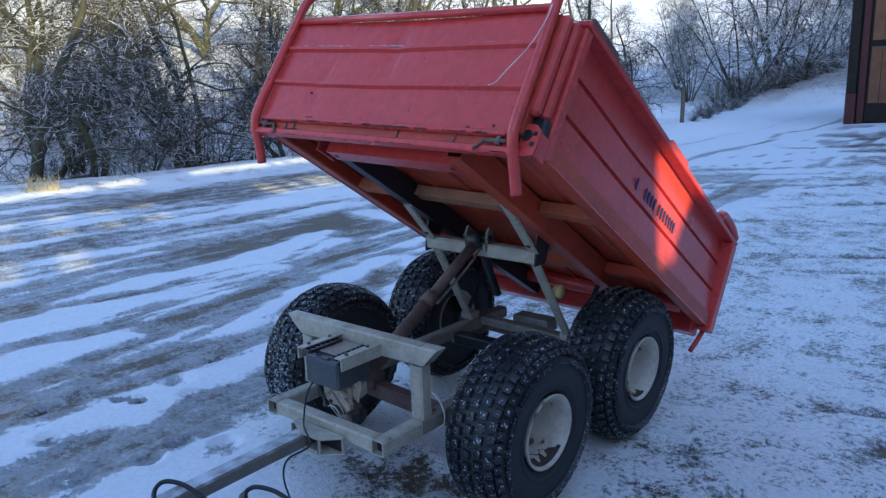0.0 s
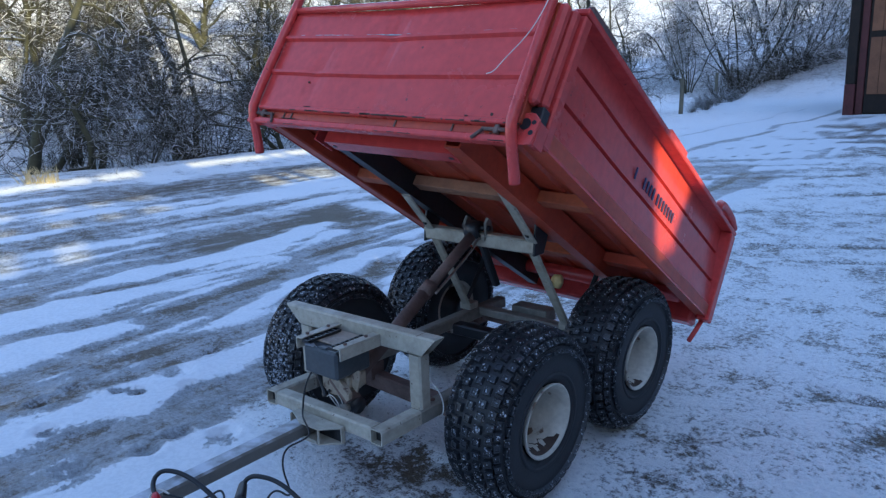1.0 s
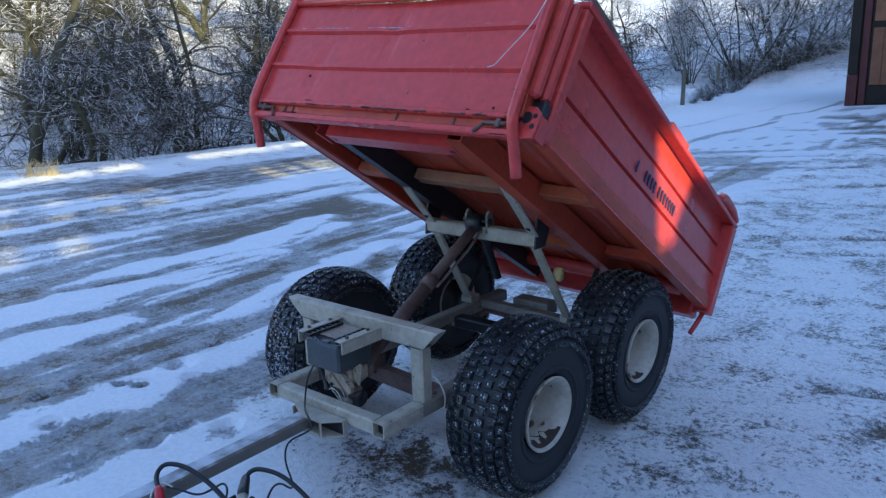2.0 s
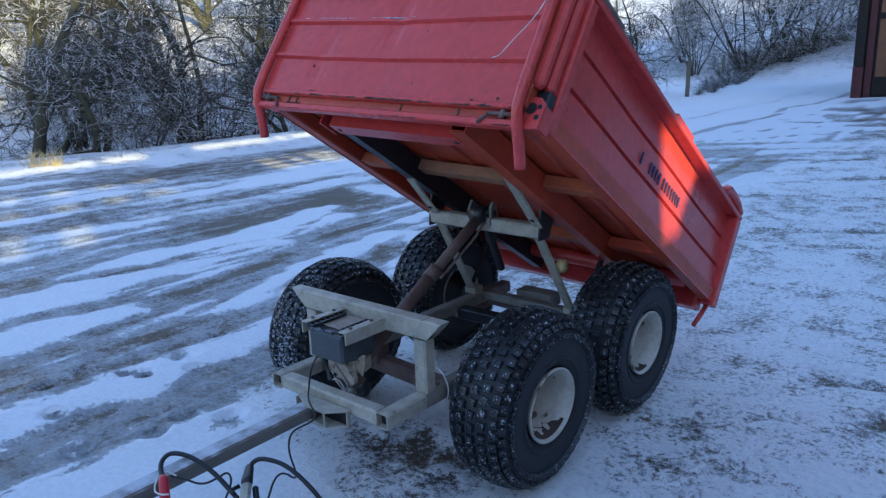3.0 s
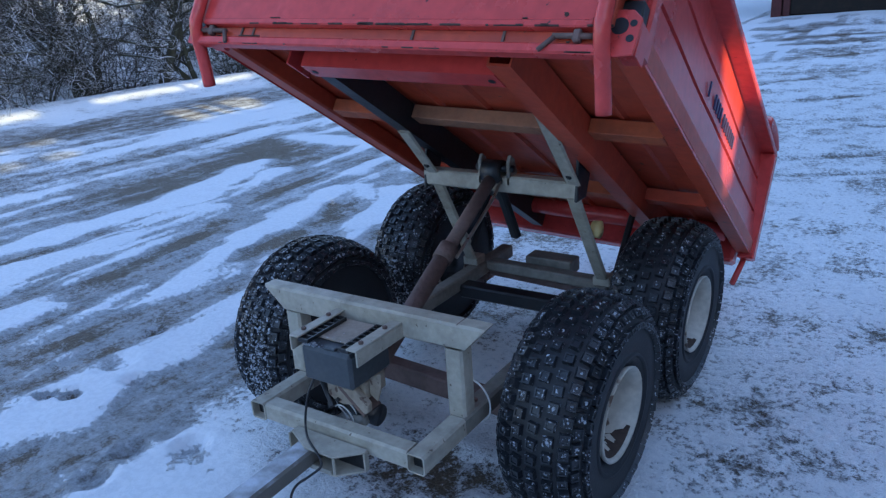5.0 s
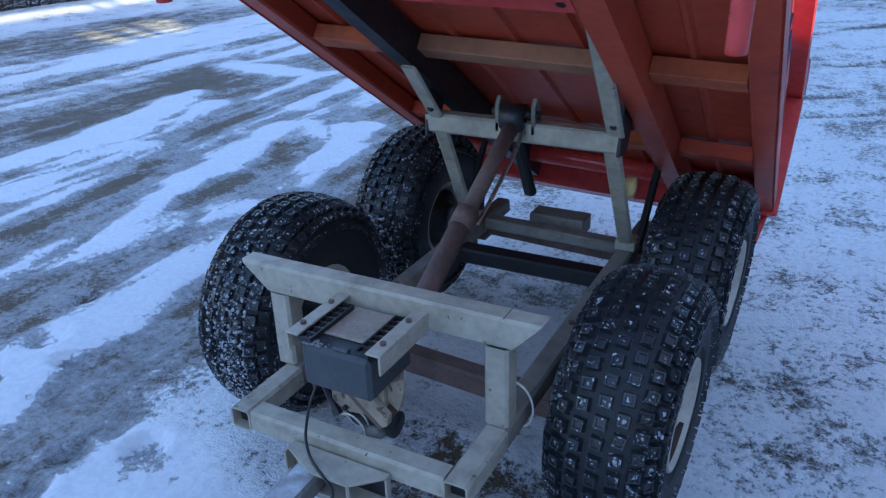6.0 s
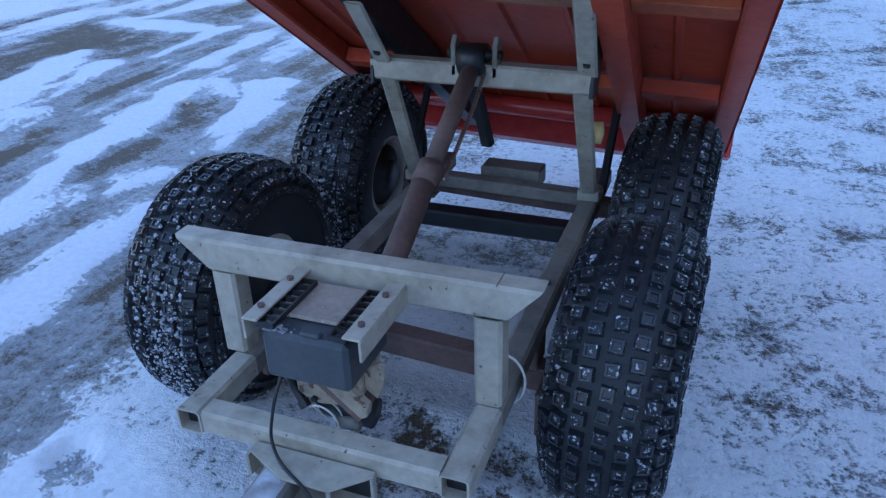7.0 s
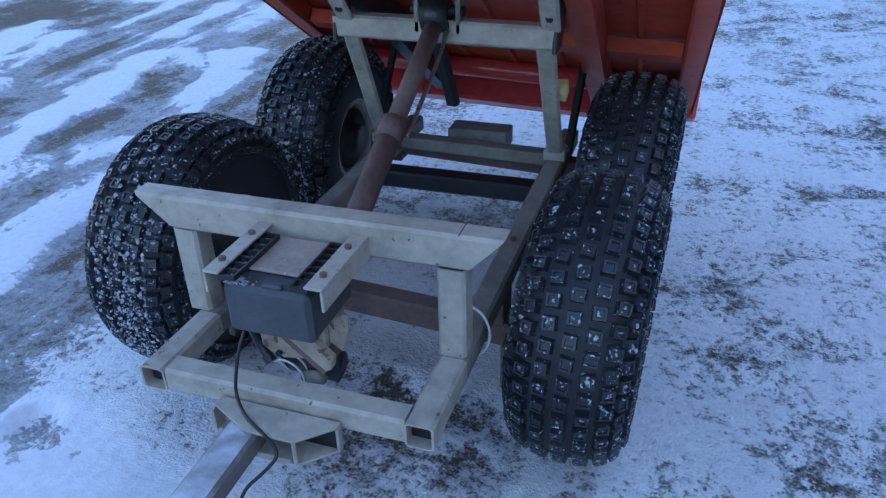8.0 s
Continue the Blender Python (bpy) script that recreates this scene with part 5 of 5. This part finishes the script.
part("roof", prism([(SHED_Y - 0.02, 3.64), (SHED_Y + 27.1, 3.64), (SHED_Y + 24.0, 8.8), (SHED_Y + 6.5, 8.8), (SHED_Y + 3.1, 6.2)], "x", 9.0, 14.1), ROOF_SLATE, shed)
# added out of view so that its shadow covers the thicket and field
tall_barn = tagged(empty("tall_barn"), "unseen tall block added to shade the thicket and far field", "barn")
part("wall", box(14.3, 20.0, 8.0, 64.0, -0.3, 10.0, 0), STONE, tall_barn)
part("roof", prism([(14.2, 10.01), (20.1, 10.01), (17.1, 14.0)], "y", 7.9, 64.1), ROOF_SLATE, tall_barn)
# unseen wall pieces whose gaps cut the sun into patches on bed and verge
wall_between = tagged(new("yard_wall"), "unseen slotted wall added to shape the sun patches", "wall")
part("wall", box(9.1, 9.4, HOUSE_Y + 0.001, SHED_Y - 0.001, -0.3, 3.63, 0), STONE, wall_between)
part("slit_screen", box(9.1, 9.4, HOUSE_Y + 0.001, SHED_Y + 0.15, 4.15, 9.4, 0), STONE, wall_between)
part("slit_screen", box(9.1, 9.4, SHED_Y + 0.151, SHED_Y + 0.8, 3.78, 6.45, 0), STONE, wall_between)
part("slit_screen", box(9.1, 9.4, SHED_Y + 0.801, SHED_Y + 3.0, 4.15, 5.42, 0), STONE, wall_between)
part("slit_screen", box(9.1, 9.4, SHED_Y + 3.001, SHED_Y + 5.0, 4.15, 5.949, 0), STONE, wall_between)
part("slit_screen", box(9.1, 9.4, SHED_Y + 0.801, SHED_Y + 5.0, 5.95, 6.45, 0), STONE, wall_between)
part("slit_screen", box(9.1, 9.4, SHED_Y + 0.151, SHED_Y + 5.0, 6.73, 10.0, 0), STONE, wall_between)
for slit_y in (SHED_Y + 0.2, SHED_Y + 1.9, SHED_Y + 2.25, SHED_Y + 4.8):
    part("loft_post", box(9.2, 9.3, slit_y, slit_y + 0.09, 6.451, 6.729, 0), TIMBER_DARK, wall_between)
for slit_y in (SHED_Y + 1.2, SHED_Y + 1.55, SHED_Y + 2.3):
    part("loft_post", box(9.2, 9.3, slit_y, slit_y + 0.16, 5.421, 5.949, 0), TIMBER_DARK, wall_between)


# ---- trees ----
def limb(verts, faces, pts, rs, seg):
    """Append a tapering limb to the lists."""
    base = len(verts)
    side = None
    for i, p in enumerate(pts):
        d = (pts[min(i + 1, len(pts) - 1)] - pts[max(i - 1, 0)]).normalized()
        if side is None:
            side = d.orthogonal().normalized()
        side = (side - d * side.dot(d)).normalized()
        up = d.cross(side)
        for k in range(seg):
            a = 2 * math.pi * k / seg
            verts.append(tuple(p + (side * math.cos(a) + up * math.sin(a)) * rs[i]))
    for i in range(len(pts) - 1):
        for k in range(seg):
            j = (k + 1) % seg
            faces.append((base + i * seg + k, base + i * seg + j, base + (i + 1) * seg + j, base + (i + 1) * seg + k))


def make_tree(name, seed, tall, stems, spread, droop, twig_n, label, twig=TWIG, forks=2, subs=2):
    rng = random.Random(seed)
    tv, tf, cv, cf = [], [], [], []

    def crooked(p, d, length, r, n, wob, fall):
        pts, rs = [p.copy()], [r]
        d = d.normalized()
        for i in range(n):
            d = (d + Vector((rng.gauss(0, wob), rng.gauss(0, wob), rng.gauss(0, wob) - fall))).normalized()
            p = p + d * (length / n)
            pts.append(p.copy())
            rs.append(r * (1 - 0.72 * (i + 1) / n))
        return pts, rs

    def aside(d):
        q = Vector((rng.gauss(0, 1), rng.gauss(0, 1), rng.gauss(0, 0.6)))
        q = q - d * q.dot(d)
        return q.normalized()

    for s in range(stems):
        a = rng.uniform(0, 6.28)
        lean = Vector((math.cos(a) * spread, math.sin(a) * spread, 1))
        foot = Vector((math.cos(a) * 0.12 * (stems > 1), math.sin(a) * 0.12 * (stems > 1), -0.15))
        h = tall * rng.uniform(0.7, 1.0)
        r0 = (0.009 if stems > 5 else 0.026 if stems > 2 else 0.032) * h * rng.uniform(0.6, 1.0)
        pts, rs = crooked(foot, lean, h, r0, 9, 0.13, 0.0)
        limb(tv, tf, pts, rs, 7)
        for i in range(2, 10):
            for _ in range(forks if i > 2 else 1):
                d0 = (pts[i] - pts[i - 1]).normalized()
                d1 = (d0 * 0.5 + aside(d0)).normalized()
                ln = h * rng.uniform(0.22, 0.42) * (1.1 - 0.05 * i)
                bp, br = crooked(pts[i], d1, ln, rs[i] * 0.55, 6, 0.20, droop * 0.4)
                limb(tv, tf, bp, br, 5)
                for j in range(1, 7):
                    for _ in range(subs):
                        e0 = (bp[j] - bp[j - 1]).normalized()
                        e1 = (e0 * 0.6 + aside(e0)).normalized()
                        sp, sr = crooked(bp[j], e1, ln * rng.uniform(0.3, 0.55), max(br[j] * 0.5, 0.009), 5, 0.36, droop)
                        limb(cv, cf, sp, sr, 3)
                        for k in range(1, 6):
                            for _ in range(twig_n):
                                f0 = (sp[k] - sp[k - 1]).normalized()
                                f1 = (f0 * 0.7 + aside(f0)).normalized()
                                qp, qr = crooked(sp[k], f1, rng.uniform(0.25, 0.7), 0.0052, 3, 0.6, droop * 1.5)
                                limb(cv, cf, qp, qr, 3)
    top = tagged(empty(name), label, "tree", "bare trees along the yard")
    joined("trunk", tv, tf, BARK, top, True)
    joined("crown", cv, cf, twig, top)
    return top


def make_shrub(name, seed, tall, count, label):
    rng = random.Random(seed)
    tv, tf, cv, cf = [], [], [], []
    for s in range(count):
        a, lean = rng.uniform(0, 6.28), rng.uniform(0.1, 0.8)
        p = Vector((math.cos(a) * 0.15, math.sin(a) * 0.15, -0.1))
        d = Vector((math.cos(a) * lean, math.sin(a) * lean, 1)).normalized()
        ln, n = tall * rng.uniform(0.6, 1.0), 7
        pts, rs = [p.copy()], [0.014]
        for i in range(n):
            d = (d + Vector((rng.gauss(0, 0.12), rng.gauss(0, 0.12), rng.gauss(0, 0.05) - 0.05))).normalized()
            p = p + d * ln / n
            pts.append(p.copy())
            rs.append(0.014 * (1 - 0.7 * (i + 1) / n))
        limb(tv, tf, pts, rs, 4)
        for i in range(1, n + 1):
            for _ in range(4):
                e = (d * 0.4 + Vector((rng.gauss(0, 1), rng.gauss(0, 1), rng.gauss(0, 0.7)))).normalized()
                q, l2, line = pts[i], rng.uniform(0.2, 0.65), [pts[i]]
                for _ in range(4):
                    e = (e + Vector((rng.gauss(0, 0.34), rng.gauss(0, 0.34), rng.gauss(0, 0.3) - 0.06))).normalized()
                    q = q + e * l2 * 0.25
                    line.append(q)
                limb(cv, cf, line, [0.0068, 0.0064, 0.0058, 0.0048, 0.003], 3)
    top = tagged(empty(name), label, "shrub", "frosted shrubs along the verge")
    joined("trunk", tv, tf, BARK, top, True)
    joined("crown", cv, cf, TWIG, top)
    return top


tree_kinds = [make_tree("tree", 11, 5.5, 1, 0.25, 0.02, 1, "bare crooked tree with frosted twigs"),
              make_tree("tree", 23, 5.2, 3, 0.45, 0.02, 1, "bare multi-stemmed tree with frosted twigs", TWIG, 1),
              make_tree("tree", 37, 4.2, 2, 0.55, 0.06, 1, "bare leaning tree with frosted drooping twigs"),
              make_tree("tree", 51, 6.5, 2, 0.25, 0.03, 1, "tall bare tree with mossy trunk", TWIG, 2, 1),
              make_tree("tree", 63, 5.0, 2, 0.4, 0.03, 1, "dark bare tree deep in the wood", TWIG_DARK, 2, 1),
              make_tree("tree", 83, 6.5, 9, 0.5, 0.02, 2, "dense rimed thicket of many thin upright stems", TWIG_RIME, 1, 1),
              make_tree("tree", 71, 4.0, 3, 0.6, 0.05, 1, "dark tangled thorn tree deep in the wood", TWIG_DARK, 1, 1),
              make_tree("tree", 95, 3.8, 7, 0.35, 0.04, 2, "mossy clump of coppiced stems with frosted twigs", TWIG, 1, 1)]
shrub_kinds = [make_shrub("shrub", 5, 1.9, 16, "frosted tangled hedge shrub"), make_shrub("shrub", 8, 1.3, 14, "low frosted hedge shrub")]
used = set()


def plant(kinds, k, x, y, turn, size, sink=0.05):
    m = Matrix.Translation((x, y, height(x, y) - sink)) @ pose(0, 0, 0, 0, 0, turn) @ Matrix.Diagonal((size, size, size, 1))
    ob = kinds[k]
    if ob.name in used:
        ob = copy_thing(ob, m)
    else:
        used.add(ob.name)
    ob.matrix_basis = m


def in_wood(x, y):
    """The stretch of wood that lies across the yard from the trailer."""
    return y > -2.2 + 0.34 * (1.73 - x)


rng = random.Random(77)
# mossy trees at the edge of the wood
for k, (x, y, kind, size) in enumerate(((-12.2, 3.9, 1, 0.95), (-11.5, 4.8, 2, 0.9), (-11.9, 5.8, 7, 0.75), (-11.6, 6.9, 1, 0.9), (-11.5, 7.9, 0, 0.75), (-11.2, 9.0, 2, 0.8), (-10.8, 9.9, 1, 1.0), (-13.0, 7.4, 3, 1.0), (-11.1, 11.0, 7, 0.9), (-13.2, 5.4, 3, 0.9))):
    plant(tree_kinds, kind, x, y, 63.0 * k, size)
# deeper rows up the slope
y = -1.0
while y < 19:
    for d in (6.8, 11.0):
        yy = y + rng.uniform(-0.6, 0.6)
        x = float(verge(yy)) - d - rng.uniform(-0.8, 0.8)
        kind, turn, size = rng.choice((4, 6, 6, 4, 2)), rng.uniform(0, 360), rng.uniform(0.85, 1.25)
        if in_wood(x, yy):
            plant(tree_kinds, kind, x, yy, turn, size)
    y += 2.2
y = 11.8
while y < 22:
    plant(tree_kinds, rng.randrange(4), float(verge(y)) - rng.uniform(1.5, 5), y, rng.uniform(0, 360), rng.uniform(0.7, 1.0))
    y += 2.2
y = 2.6
while y < 12:
    yy = y + rng.uniform(-0.3, 0.3)
    plant(shrub_kinds, rng.randrange(2), float(verge(yy)) - rng.uniform(1.3, 4.5), yy, rng.uniform(0, 360), rng.uniform(0.7, 1.2))
    y += 2.1
# the thicket beyond the fence, by the track to the barn
for k, (tx, ty, kind, size) in enumerate(((-9.1, 30.8, 5, 1.0), (-8.7, 32.8, 5, 1.1), (-8.1, 34.8, 5, 1.0), (-7.3, 37.0, 5, 1.1), (-6.4, 39.5, 5, 1.1), (-12.6, 33.0, 2, 1.0), (-14.5, 36.0, 2, 1.1), (-6.6, 43.0, 5, 1.1), (-17.0, 34.0, 1, 1.1), (-11.0, 30.0, 5, 0.7), (-8.6, 32.2, 3, 1.0))):
    plant(tree_kinds, kind, tx, ty, 70.0 * k, size)
for k in range(22):
    plant(shrub_kinds, k % 2, -9.7 + 0.2 * k + 0.3 * (k % 3), 29.8 + 0.55 * k, 50.0 * k, 0.75 + 0.25 * (k % 2))

for k in range(14):
    plant(shrub_kinds, 1, -7.0 - 0.17 * k + 0.25 * (k % 2), 20.4 + 0.85 * k, 37.0 * k, 0.34 + 0.06 * (k % 3), 0.0)

# ---- fence along the field ----
for k, (fx, fy) in enumerate(((-6.6, 12.5), (-6.75, 16.2), (-7.06, 19.8), (-8.77, 27.1), (-9.5, 30.8))):
    fz = height(fx, fy)
    post = part("fence_post", sweep([(0, 0, -0.3), (0.01, 0, 0.5), (0.0, 0.01, 1.0)], [0.065, 0.06, 0.055], 9), POST_WOOD, None)
    post.matrix_basis = pose(fx, fy, fz, rng.uniform(-3, 3), rng.uniform(-3, 3), rng.uniform(0, 90))
    tagged(post, "weathered round wooden fence post", "fence post", "fence posts along the field")

# dry grass at the verge
tuft_v, tuft_f = [], []
for gx, gy in ((-9.75, 3.1), (-9.68, 3.22), (-9.85, 2.95)):
    gz = height(gx, gy)
    for k in range(36):
        a, lean = rng.uniform(0, 6.28), rng.uniform(0.0, 0.7)
        p = Vector((gx + rng.gauss(0, 0.05), gy + rng.gauss(0, 0.05), gz - 0.02))
        d = Vector((math.cos(a) * lean, math.sin(a) * lean, 1)).normalized()
        ln = rng.uniform(0.12, 0.32)
        q = p + d * ln * 0.6
        limb(tuft_v, tuft_f, [p, q, q + (d + Vector((math.cos(a) * 0.4, math.sin(a) * 0.4, -0.2))).normalized() * ln * 0.4], [0.005, 0.004, 0.002], 3)
tagged(joined("dry_grass", tuft_v, tuft_f, DRY), "tuft of dry straw-coloured grass on the verge", "grass", kind="stuff")
